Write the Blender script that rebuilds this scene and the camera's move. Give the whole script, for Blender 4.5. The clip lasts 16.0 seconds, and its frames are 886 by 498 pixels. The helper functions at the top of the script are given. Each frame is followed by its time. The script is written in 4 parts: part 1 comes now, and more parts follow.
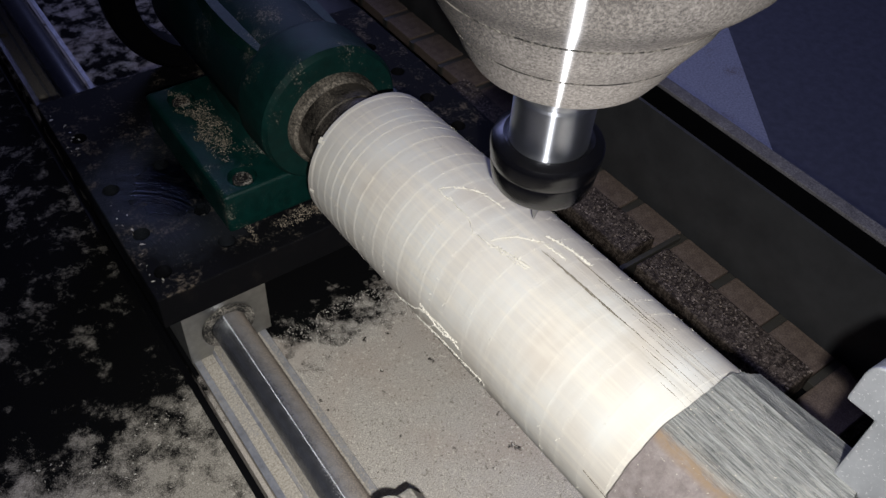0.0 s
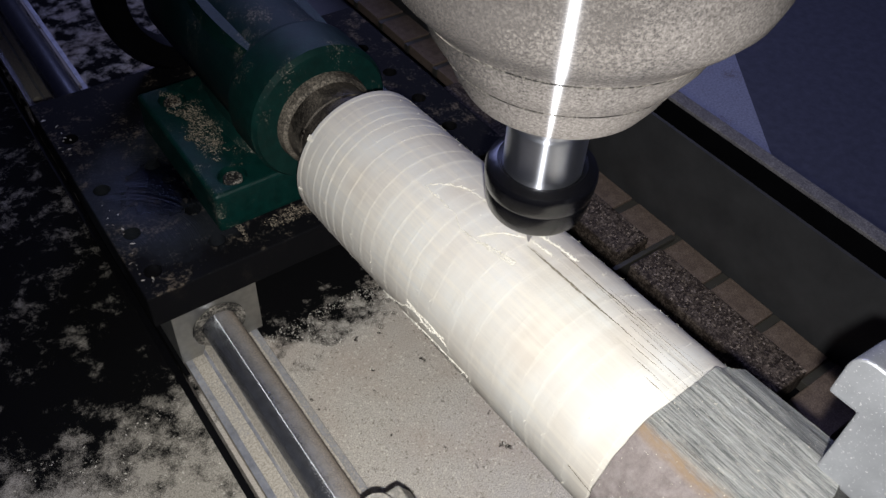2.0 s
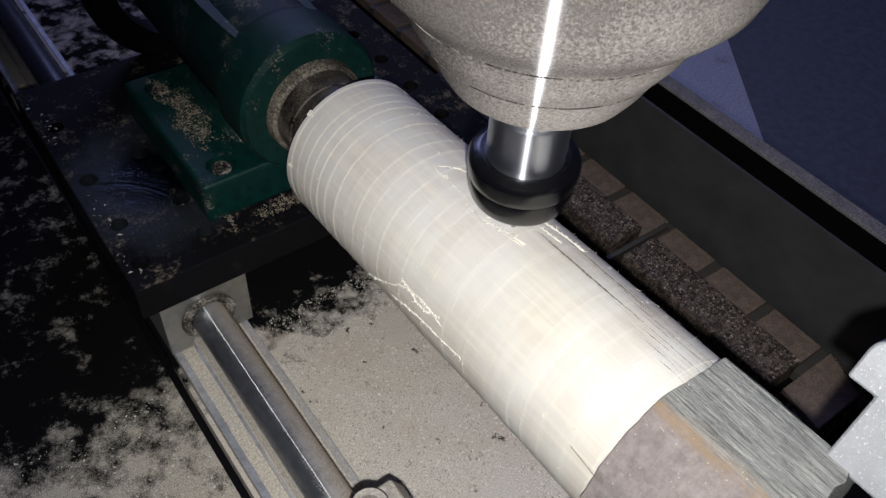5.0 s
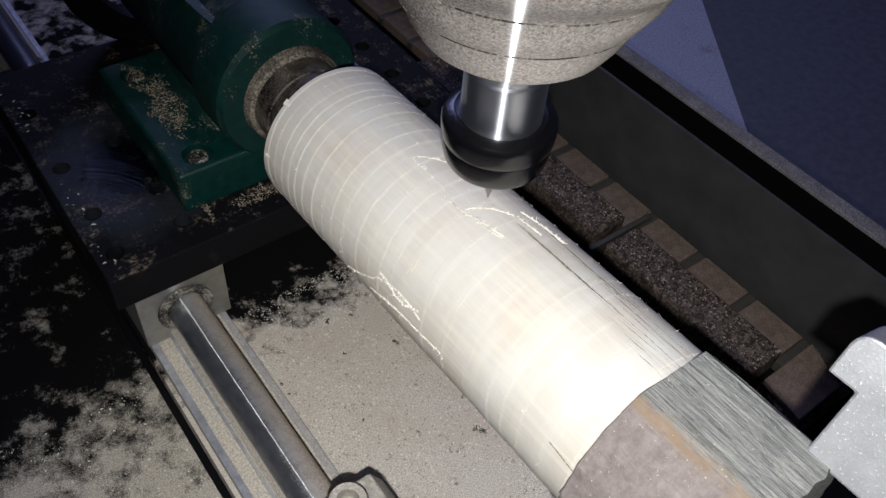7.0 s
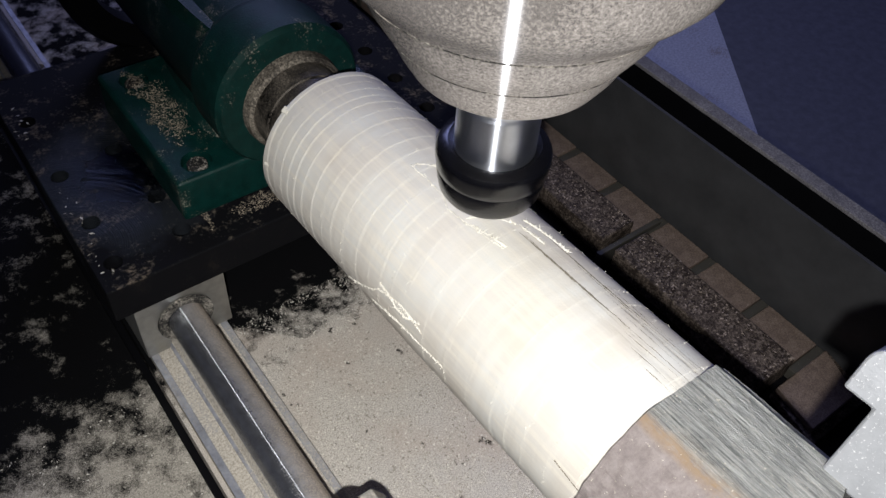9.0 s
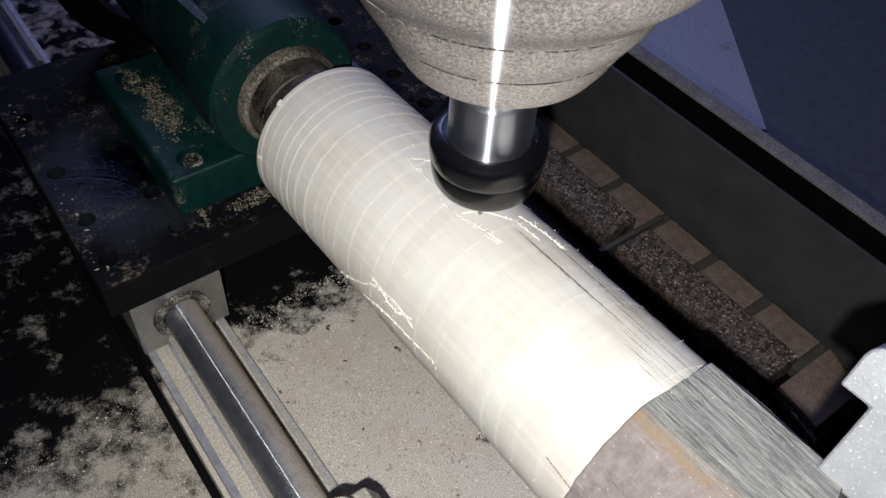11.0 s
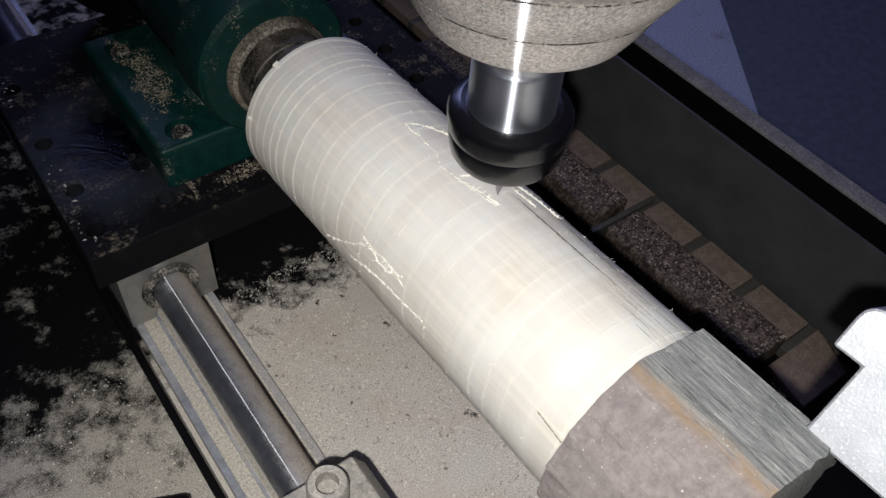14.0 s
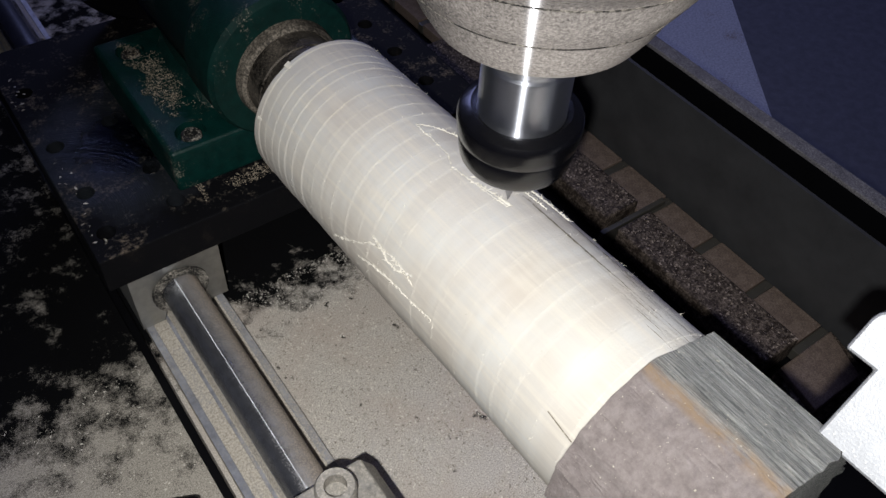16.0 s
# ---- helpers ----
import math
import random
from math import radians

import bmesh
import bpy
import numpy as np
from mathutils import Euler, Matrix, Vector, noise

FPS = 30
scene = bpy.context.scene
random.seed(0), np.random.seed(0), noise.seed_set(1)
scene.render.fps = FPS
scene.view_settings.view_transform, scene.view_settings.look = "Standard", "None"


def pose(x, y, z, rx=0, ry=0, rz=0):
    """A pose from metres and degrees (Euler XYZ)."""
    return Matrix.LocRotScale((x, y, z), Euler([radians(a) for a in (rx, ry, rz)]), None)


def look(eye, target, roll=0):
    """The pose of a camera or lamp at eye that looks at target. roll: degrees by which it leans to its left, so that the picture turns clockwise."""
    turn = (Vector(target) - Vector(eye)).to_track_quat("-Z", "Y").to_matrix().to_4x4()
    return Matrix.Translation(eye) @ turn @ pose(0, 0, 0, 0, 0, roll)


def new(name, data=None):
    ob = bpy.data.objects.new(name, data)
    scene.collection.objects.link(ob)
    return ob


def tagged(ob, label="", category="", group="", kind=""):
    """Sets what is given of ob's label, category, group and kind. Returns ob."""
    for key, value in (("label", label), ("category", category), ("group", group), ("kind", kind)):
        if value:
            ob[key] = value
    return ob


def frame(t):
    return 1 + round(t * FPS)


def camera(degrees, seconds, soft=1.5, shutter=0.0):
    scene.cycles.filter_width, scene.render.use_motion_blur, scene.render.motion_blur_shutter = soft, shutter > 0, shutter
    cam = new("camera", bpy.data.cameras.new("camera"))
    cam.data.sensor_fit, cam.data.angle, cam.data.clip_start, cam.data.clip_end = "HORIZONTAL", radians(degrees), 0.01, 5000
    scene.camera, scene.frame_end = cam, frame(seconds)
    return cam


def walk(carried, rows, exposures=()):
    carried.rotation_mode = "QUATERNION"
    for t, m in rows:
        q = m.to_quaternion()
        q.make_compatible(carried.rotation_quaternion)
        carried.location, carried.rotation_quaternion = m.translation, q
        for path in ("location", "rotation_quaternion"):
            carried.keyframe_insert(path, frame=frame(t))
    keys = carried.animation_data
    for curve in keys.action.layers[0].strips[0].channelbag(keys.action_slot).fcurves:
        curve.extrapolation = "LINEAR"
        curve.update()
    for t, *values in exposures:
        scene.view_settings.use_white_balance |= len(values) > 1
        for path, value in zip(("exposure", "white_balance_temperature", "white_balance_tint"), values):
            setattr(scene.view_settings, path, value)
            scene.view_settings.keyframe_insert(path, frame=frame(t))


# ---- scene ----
cam = camera(56.2, 16.0)
# seconds, x, y, z, yaw, pitch, roll
PATH = [
    (0, -0.1404, -0.2643, 0.4024, -38.85, -46.58, 4.45),
    (0.5, -0.1388, -0.2693, 0.4012, -38.51, -46.11, 4.02),
    (1, -0.1386, -0.2702, 0.4020, -38.68, -46.13, 4.12),
    (1.5, -0.1377, -0.2717, 0.4009, -38.52, -46.11, 4.11),
    (2, -0.1372, -0.2700, 0.4007, -38.71, -46.23, 4.23),
    (2.5, -0.1360, -0.2675, 0.3989, -39.40, -46.58, 4.71),
    (3, -0.1371, -0.2646, 0.3994, -39.44, -46.82, 4.99),
    (3.5, -0.1357, -0.2651, 0.4001, -39.44, -46.71, 4.86),
    (6, -0.1332, -0.2653, 0.3979, -39.70, -47.47, 4.91),
    (6.5, -0.1317, -0.2661, 0.3978, -39.70, -47.44, 5.02),
    (7, -0.1294, -0.2629, 0.3956, -41.30, -47.89, 6.17),
    (7.5, -0.1298, -0.2614, 0.3943, -41.17, -47.70, 6.67),
    (8, -0.1288, -0.2610, 0.3946, -40.91, -47.88, 6.34),
    (8.5, -0.1231, -0.2625, 0.3920, -39.80, -47.69, 4.86),
    (9, -0.1223, -0.2589, 0.3907, -40.27, -47.70, 5.15),
    (11.5, -0.1150, -0.2628, 0.3874, -39.25, -48.04, 4.41),
    (12, -0.1156, -0.2670, 0.3859, -39.39, -47.51, 4.45),
    (12.5, -0.1169, -0.2687, 0.3858, -39.41, -48.05, 4.44),
    (13, -0.1205, -0.2698, 0.3871, -39.03, -48.31, 4.46),
    (13.5, -0.1186, -0.2709, 0.3860, -39.72, -48.33, 5.08),
    (14, -0.1172, -0.2670, 0.3832, -40.12, -48.65, 5.48),
    (14.5, -0.1164, -0.2651, 0.3823, -39.64, -48.63, 5.33),
    (15, -0.1142, -0.2649, 0.3806, -39.65, -48.74, 5.33),
    (15.5, -0.1149, -0.2648, 0.3817, -39.72, -48.94, 5.12),
    (16, -0.1157, -0.2673, 0.3834, -38.90, -48.64, 4.54),
]
walk(cam, [(t, pose(x, y, z, 90 + pitch, 0, yaw) @ pose(0, 0, 0, 0, 0, roll)) for t, x, y, z, yaw, pitch, roll in PATH],
     [(0.0, -0.08), (0.5, 0.0), (3.0, 0.09), (6.0, 0.03), (8.5, 0.22), (12.5, 0.2), (14.0, 0.02), (14.5, 0.02), (16.0, -0.05)])

# tool tip: seconds, y, z
SPINDLE = [
    (0, -0.1066, 0.1802), (0.5, -0.1150, 0.1754), (1, -0.1137, 0.1683), (1.5, -0.1170, 0.1684), (2, -0.1138, 0.1714),
    (2.5, -0.1144, 0.1798), (3, -0.1086, 0.1781), (3.5, -0.1083, 0.1680), (6, -0.1083, 0.1685), (6.5, -0.1085, 0.1715),
    (7, -0.1036, 0.1779), (7.5, -0.1013, 0.1716), (8, -0.1010, 0.1676), (8.5, -0.1053, 0.1661), (9, -0.1014, 0.1656),
    (11, -0.1030, 0.1690), (11.3, -0.1040, 0.1755), (11.5, -0.1042, 0.1785), (12, -0.1194, 0.1756), (12.5, -0.1187, 0.1676),
    (13, -0.1199, 0.1671), (13.5, -0.1193, 0.1697), (14, -0.1190, 0.1781), (14.5, -0.1199, 0.1724), (15, -0.1212, 0.1680),
    (15.5, -0.1196, 0.1681), (16, -0.1203, 0.1782),
]
# turn of the work: seconds, degrees
TURNS = [
    (0, 2.74), (0.5, 3.28), (1, 1.86), (1.5, -0.38), (2, 3.15), (2.5, 5.83), (3, 15.17), (3.5, 14.20), (6, 16.81), (6.5, 14.78), (7, 14.83), (7.5, 15.71),
    (8, 14.71), (8.5, 12.27), (9, 13.81), (11.5, 17.36), (12, 20.33), (12.5, 20.70), (13, 21.45), (13.5, 21.98), (14, 22.94), (14.5, 25.35), (15, 24.07), (15.5, 25.38),
    (16, 25.62),
]
AXIS_X, AXIS_Z = 0.0268, 0.1321
LOG_R, SPINDLE_X = 0.0366, 0.0300
# the work hangs slightly out of line between its centres
LEAN = pose(0, 0, 0, -1.72, 0, 0.90)

# ---- light: the phone's torch beside the lens, and dim bluish daylight from a high workshop window ----
torch = new("torch", bpy.data.lights.new("torch", "SPOT"))
torch.data.energy, torch.data.color, torch.data.shadow_soft_size = 7.6, (0.99, 0.99, 0.985), 0.003
torch.data.spot_size, torch.data.spot_blend = radians(86), 0.9
torch.matrix_world = look((-0.142, -0.284, 0.398), (0.038, -0.125, 0.03))
window_light = new("window_light", bpy.data.lights.new("window_light", "AREA"))
window_light.data.energy, window_light.data.color = 24.0, (0.43, 0.48, 1.0)
window_light.data.shape, window_light.data.size, window_light.data.size_y = "RECTANGLE", 1.5, 0.9
window_light.matrix_world = look((1.16, 2.36, 1.75), (0.3, 0.0, -0.3))
world = bpy.data.worlds.new("world")
world.use_nodes = True
scene.world = world
world.node_tree.nodes["Background"].inputs[0].default_value = (0.35, 0.42, 0.8, 1)
world.node_tree.nodes["Background"].inputs[1].default_value = 0.006


# ---- materials ----
def material(name):
    m = bpy.data.materials.new(name)
    m.use_nodes = True
    return m, m.node_tree.nodes, m.node_tree.links, m.node_tree.nodes["Principled BSDF"]


def add(nodes, kind, **sets):
    n = nodes.new(kind)
    for k, v in sets.items():
        n.inputs[k].default_value = v
    return n


def mapping(nodes, links, scale):
    co = nodes.new("ShaderNodeTexCoord")
    mp = nodes.new("ShaderNodeMapping")
    mp.inputs["Scale"].default_value = scale
    links.new(co.outputs["Object"], mp.inputs["Vector"])
    return mp.outputs["Vector"]


def noise_of(nodes, links, vec, scale, detail=4.0, rough=0.6):
    n = add(nodes, "ShaderNodeTexNoise", Scale=scale, Detail=detail, Roughness=rough)
    links.new(vec, n.inputs["Vector"])
    return n.outputs["Fac"]


def ramp(nodes, links, fac, lo, hi, a=(0, 0, 0, 1), b=(1, 1, 1, 1)):
    r = nodes.new("ShaderNodeValToRGB")
    r.color_ramp.elements[0].position, r.color_ramp.elements[0].color = lo, a
    r.color_ramp.elements[1].position, r.color_ramp.elements[1].color = hi, b
    links.new(fac, r.inputs["Fac"])
    return r.outputs["Color"]


def mix(nodes, links, fac, a, b, mode="MIX"):
    m = nodes.new("ShaderNodeMix")
    m.data_type, m.blend_type = "RGBA", mode
    for sock, v in ((m.inputs[0], fac), (m.inputs[6], a), (m.inputs[7], b)):
        if hasattr(v, "is_linked"):
            links.new(v, sock)
        else:
            sock.default_value = v
    return m.outputs[2]


def calc(nodes, links, op, a, b=0.0):
    m = nodes.new("ShaderNodeMath")
    m.operation = op
    for sock, v in ((m.inputs[0], a), (m.inputs[1], b)):
        if hasattr(v, "is_linked"):
            links.new(v, sock)
        else:
            sock.default_value = v
    return m.outputs[0]


def bump(nodes, links, bsdf, height, strength, distance):
    b = add(nodes, "ShaderNodeBump", Strength=strength, Distance=distance)
    links.new(height, b.inputs["Height"])
    links.new(b.outputs["Normal"], bsdf.inputs["Normal"])


DUST_A, DUST_B = (0.24, 0.215, 0.18, 1), (0.48, 0.44, 0.38, 1)


def dusty(name, base, rough, metal, cover, grain=900.0, patch=60.0, soft=0.08, up=0.0, streak=None, dusts=None, lean=None, spun=0.0):
    """A surface under sawdust: cover from 0 to 1 is how much of it the dust hides; up: how much more lies on level faces."""
    m, nodes, links, bsdf = material(name)
    vec = mapping(nodes, links, (1, 1, 1))
    fine = noise_of(nodes, links, vec, grain, 3.0, 0.7)
    big = noise_of(nodes, links, mapping(nodes, links, streak) if streak else vec, patch, 5.0, 0.65)
    mask = calc(nodes, links, "ADD", calc(nodes, links, "MULTIPLY", fine, 0.55), calc(nodes, links, "MULTIPLY", big, 0.75))
    if up:
        geo, sep = nodes.new("ShaderNodeNewGeometry"), nodes.new("ShaderNodeSeparateXYZ")
        links.new(geo.outputs["Normal"], sep.inputs[0])
        lift = calc(nodes, links, "MULTIPLY", calc(nodes, links, "MAXIMUM", sep.outputs["Z"], 0.0), up)
        mask = calc(nodes, links, "ADD", mask, lift)
    edge = 1.0 - cover * 0.68
    fac = ramp(nodes, links, mask, max(0.0, edge - soft), min(1.0, edge + soft))
    if lean:
        geo, dot = nodes.new("ShaderNodeNewGeometry"), nodes.new("ShaderNodeVectorMath")
        dot.operation = "DOT_PRODUCT"
        dot.inputs[1].default_value = lean
        links.new(geo.outputs["Normal"], dot.inputs[0])
        mask = calc(nodes, links, "ADD", mask, dot.outputs["Value"])
        fac = ramp(nodes, links, mask, max(0.0, edge - soft), min(1.0, edge + soft))
    dust = mix(nodes, links, ramp(nodes, links, fine, 0.35, 0.65), *(dusts or (DUST_A, DUST_B)))
    wear = mix(nodes, links, ramp(nodes, links, noise_of(nodes, links, vec, 180.0), 0.35, 0.7), base, tuple(c * 0.6 for c in base[:3]) + (1,))
    links.new(mix(nodes, links, fac, wear, dust), bsdf.inputs["Base Color"])
    links.new(mix(nodes, links, fac, (rough,) * 3 + (1,), (0.95,) * 3 + (1,)), bsdf.inputs["Roughness"])
    links.new(calc(nodes, links, "MULTIPLY", calc(nodes, links, "SUBTRACT", 1.0, fac), metal), bsdf.inputs["Metallic"])
    bsdf.inputs["Specular IOR Level"].default_value = 0.22
    bump(nodes, links, bsdf, mask, 0.35, 0.001)
    if spun:
        bare = calc(nodes, links, "SUBTRACT", 1.0, calc(nodes, links, "MULTIPLY", calc(nodes, links, "SUBTRACT", 1.0, fac), spun))
        turned(nodes, links, bsdf, bare, base, 0.26, 0.93, "Y")
    return m


def bed_material():
    """Black bed under sawdust, bare in patches near the tailstock and at the side."""
    m, nodes, links, bsdf = material("sawdust_bed")
    co, sep = nodes.new("ShaderNodeTexCoord"), nodes.new("ShaderNodeSeparateXYZ")
    links.new(co.outputs["Object"], sep.inputs[0])
    vec = co.outputs["Object"]
    fine = noise_of(nodes, links, vec, 1500.0, 4.0, 0.75)
    mid = noise_of(nodes, links, vec, 72.0, 6.0, 0.66)
    big = noise_of(nodes, links, vec, 24.0, 3.0, 0.5)
    # swept bare towards the tailstock, from about y = 0.02 on
    sweep = calc(nodes, links, "MULTIPLY", calc(nodes, links, "SUBTRACT", 0.021, sep.outputs["Y"]), 6.0)
    sweep = calc(nodes, links, "MINIMUM", calc(nodes, links, "MAXIMUM", sweep, -0.19), 0.30)
    back = calc(nodes, links, "MULTIPLY", calc(nodes, links, "SUBTRACT", sep.outputs["Y"], 0.16), 3.0)
    back = calc(nodes, links, "MINIMUM", calc(nodes, links, "MAXIMUM", back, 0.0), 0.19)
    sweep = calc(nodes, links, "ADD", sweep, back)
    mask = calc(nodes, links, "ADD", calc(nodes, links, "ADD", calc(nodes, links, "MULTIPLY", mid, 0.9), calc(nodes, links, "MULTIPLY", fine, 0.25)), sweep)
    mask = calc(nodes, links, "ADD", mask, calc(nodes, links, "MULTIPLY", big, 0.25))
    fac = ramp(nodes, links, mask, 0.655, 0.80)
    tone = mix(nodes, links, ramp(nodes, links, fine, 0.36, 0.64), (0.25, 0.225, 0.195, 1), (0.76, 0.705, 0.63, 1))
    tone = mix(nodes, links, calc(nodes, links, "MULTIPLY", ramp(nodes, links, big, 0.42, 0.66), 0.6), tone, (0.46, 0.385, 0.325, 1))
    pits = ramp(nodes, links, calc(nodes, links, "ADD", noise_of(nodes, links, vec, 95.0, 4.0, 0.65), calc(nodes, links, "MULTIPLY", big, 0.12)), 0.70, 0.75, (1, 1, 1, 1), (0.1, 0.1, 0.1, 1))
    fac = calc(nodes, links, "MULTIPLY", fac, pits)
    links.new(mix(nodes, links, fac, (0.003, 0.003, 0.0035, 1), tone), bsdf.inputs["Base Color"])
    bsdf.inputs["Roughness"].default_value = 0.9
    bsdf.inputs["Specular IOR Level"].default_value = 0.08
    bump(nodes, links, bsdf, calc(nodes, links, "ADD", calc(nodes, links, "MULTIPLY", fine, 0.6), fac), 0.6, 0.0012)
    return m


def side_material():
    """Black side table with drifts of sawdust."""
    m, nodes, links, bsdf = material("drifted_table")
    co, sep = nodes.new("ShaderNodeTexCoord"), nodes.new("ShaderNodeSeparateXYZ")
    links.new(co.outputs["Object"], sep.inputs[0])
    vec = co.outputs["Object"]
    fine = noise_of(nodes, links, vec, 1400.0, 4.0, 0.75)
    mid = noise_of(nodes, links, vec, 70.0, 6.0, 0.68)
    big = noise_of(nodes, links, vec, 13.0, 2.0, 0.5)
    # near drift, bare band, then a thin far drift
    near = calc(nodes, links, "MULTIPLY", calc(nodes, links, "SUBTRACT", 0.018, sep.outputs["Y"]), 5.0)
    near = calc(nodes, links, "MINIMUM", calc(nodes, links, "MAXIMUM", near, -0.26), 0.20)
    far = calc(nodes, links, "MULTIPLY", calc(nodes, links, "SUBTRACT", sep.outputs["Y"], 0.052), 6.0)
    far = calc(nodes, links, "MINIMUM", calc(nodes, links, "MAXIMUM", far, 0.0), 0.19)
    mask = calc(nodes, links, "ADD", calc(nodes, links, "ADD", mid, calc(nodes, links, "MULTIPLY", fine, 0.35)), calc(nodes, links, "ADD", near, far))
    mask = calc(nodes, links, "ADD", mask, calc(nodes, links, "MULTIPLY", big, 0.25))
    fac = calc(nodes, links, "MULTIPLY", ramp(nodes, links, mask, 0.78, 1.04), 0.85)
    tone = mix(nodes, links, ramp(nodes, links, fine, 0.36, 0.64), (0.26, 0.235, 0.20, 1), (0.58, 0.535, 0.46, 1))
    links.new(mix(nodes, links, fac, (0.003, 0.003, 0.0035, 1), tone), bsdf.inputs["Base Color"])
    bsdf.inputs["Roughness"].default_value = 0.9
    bsdf.inputs["Specular IOR Level"].default_value = 0.08
    bump(nodes, links, bsdf, mask, 0.5, 0.0012)
    return m


def turned_wood():
    m, nodes, links, bsdf = material("turned_wood")
    along = mapping(nodes, links, (1.0, 0.05, 1.0))
    vec = mapping(nodes, links, (1, 1, 1))
    grain = noise_of(nodes, links, along, 420.0, 5.0, 0.65)
    cloud = noise_of(nodes, links, vec, 28.0, 3.0, 0.5)
    fuzz = noise_of(nodes, links, vec, 1400.0, 2.0, 0.6)
    tone = mix(nodes, links, ramp(nodes, links, cloud, 0.38, 0.66), (0.55, 0.54, 0.505, 1), (0.515, 0.47, 0.41, 1))
    # each pass of the tool left a band of its own tone
    bands = nodes.new("ShaderNodeTexNoise")
    bands.noise_dimensions = "1D"
    bands.inputs["Scale"].default_value, bands.inputs["Detail"].default_value = 115.0, 1.5
    split = nodes.new("ShaderNodeSeparateXYZ")
    links.new(vec, split.inputs[0])
    slant = calc(nodes, links, "ADD", split.outputs["Y"], calc(nodes, links, "MULTIPLY", split.outputs["X"], 0.075))
    links.new(slant, bands.inputs["W"])
    tone = mix(nodes, links, ramp(nodes, links, bands.outputs["Fac"], 0.42, 0.60), mix(nodes, links, 0.20, tone, (0.42, 0.37, 0.31, 1)), tone)
    tone = mix(nodes, links, ramp(nodes, links, grain, 0.45, 0.75), tone, (0.60, 0.555, 0.475, 1))
    # long drying cracks down one side of the log
    co, sep = nodes.new("ShaderNodeTexCoord"), nodes.new("ShaderNodeSeparateXYZ")
    links.new(co.outputs["Object"], sep.inputs[0])
    zone = calc(nodes, links, "MULTIPLY", calc(nodes, links, "SUBTRACT", 0.0125, calc(nodes, links, "ABSOLUTE", calc(nodes, links, "SUBTRACT", sep.outputs["X"], 0.0025))), 160.0)
    zone = calc(nodes, links, "MINIMUM", calc(nodes, links, "MAXIMUM", zone, 0.0), 1.0)
    near = calc(nodes, links, "MULTIPLY", calc(nodes, links, "SUBTRACT", -0.112, sep.outputs["Y"]), 18.0)
    near = calc(nodes, links, "MINIMUM", calc(nodes, links, "MAXIMUM", near, 0.0), 1.0)
    top = ramp(nodes, links, sep.outputs["Z"], 0.015, 0.02)
    strands = ramp(nodes, links, noise_of(nodes, links, mapping(nodes, links, (1.0, 0.03, 0.3)), 230.0, 6.0, 0.7), 0.50, 0.66)
    crack = calc(nodes, links, "MULTIPLY", calc(nodes, links, "MULTIPLY", strands, top), calc(nodes, links, "MULTIPLY", zone, near))
    tone = mix(nodes, links, calc(nodes, links, "MULTIPLY", crack, 0.62), tone, (0.36, 0.325, 0.265, 1))
    links.new(tone, bsdf.inputs["Base Color"])
    bsdf.inputs["Roughness"].default_value = 0.8
    bsdf.inputs["Specular IOR Level"].default_value = 0.08
    height = calc(nodes, links, "ADD", calc(nodes, links, "MULTIPLY", grain, 0.5), calc(nodes, links, "MULTIPLY", fuzz, 0.35))
    bump(nodes, links, bsdf, calc(nodes, links, "SUBTRACT", height, crack), 0.35, 0.0006)
    return m


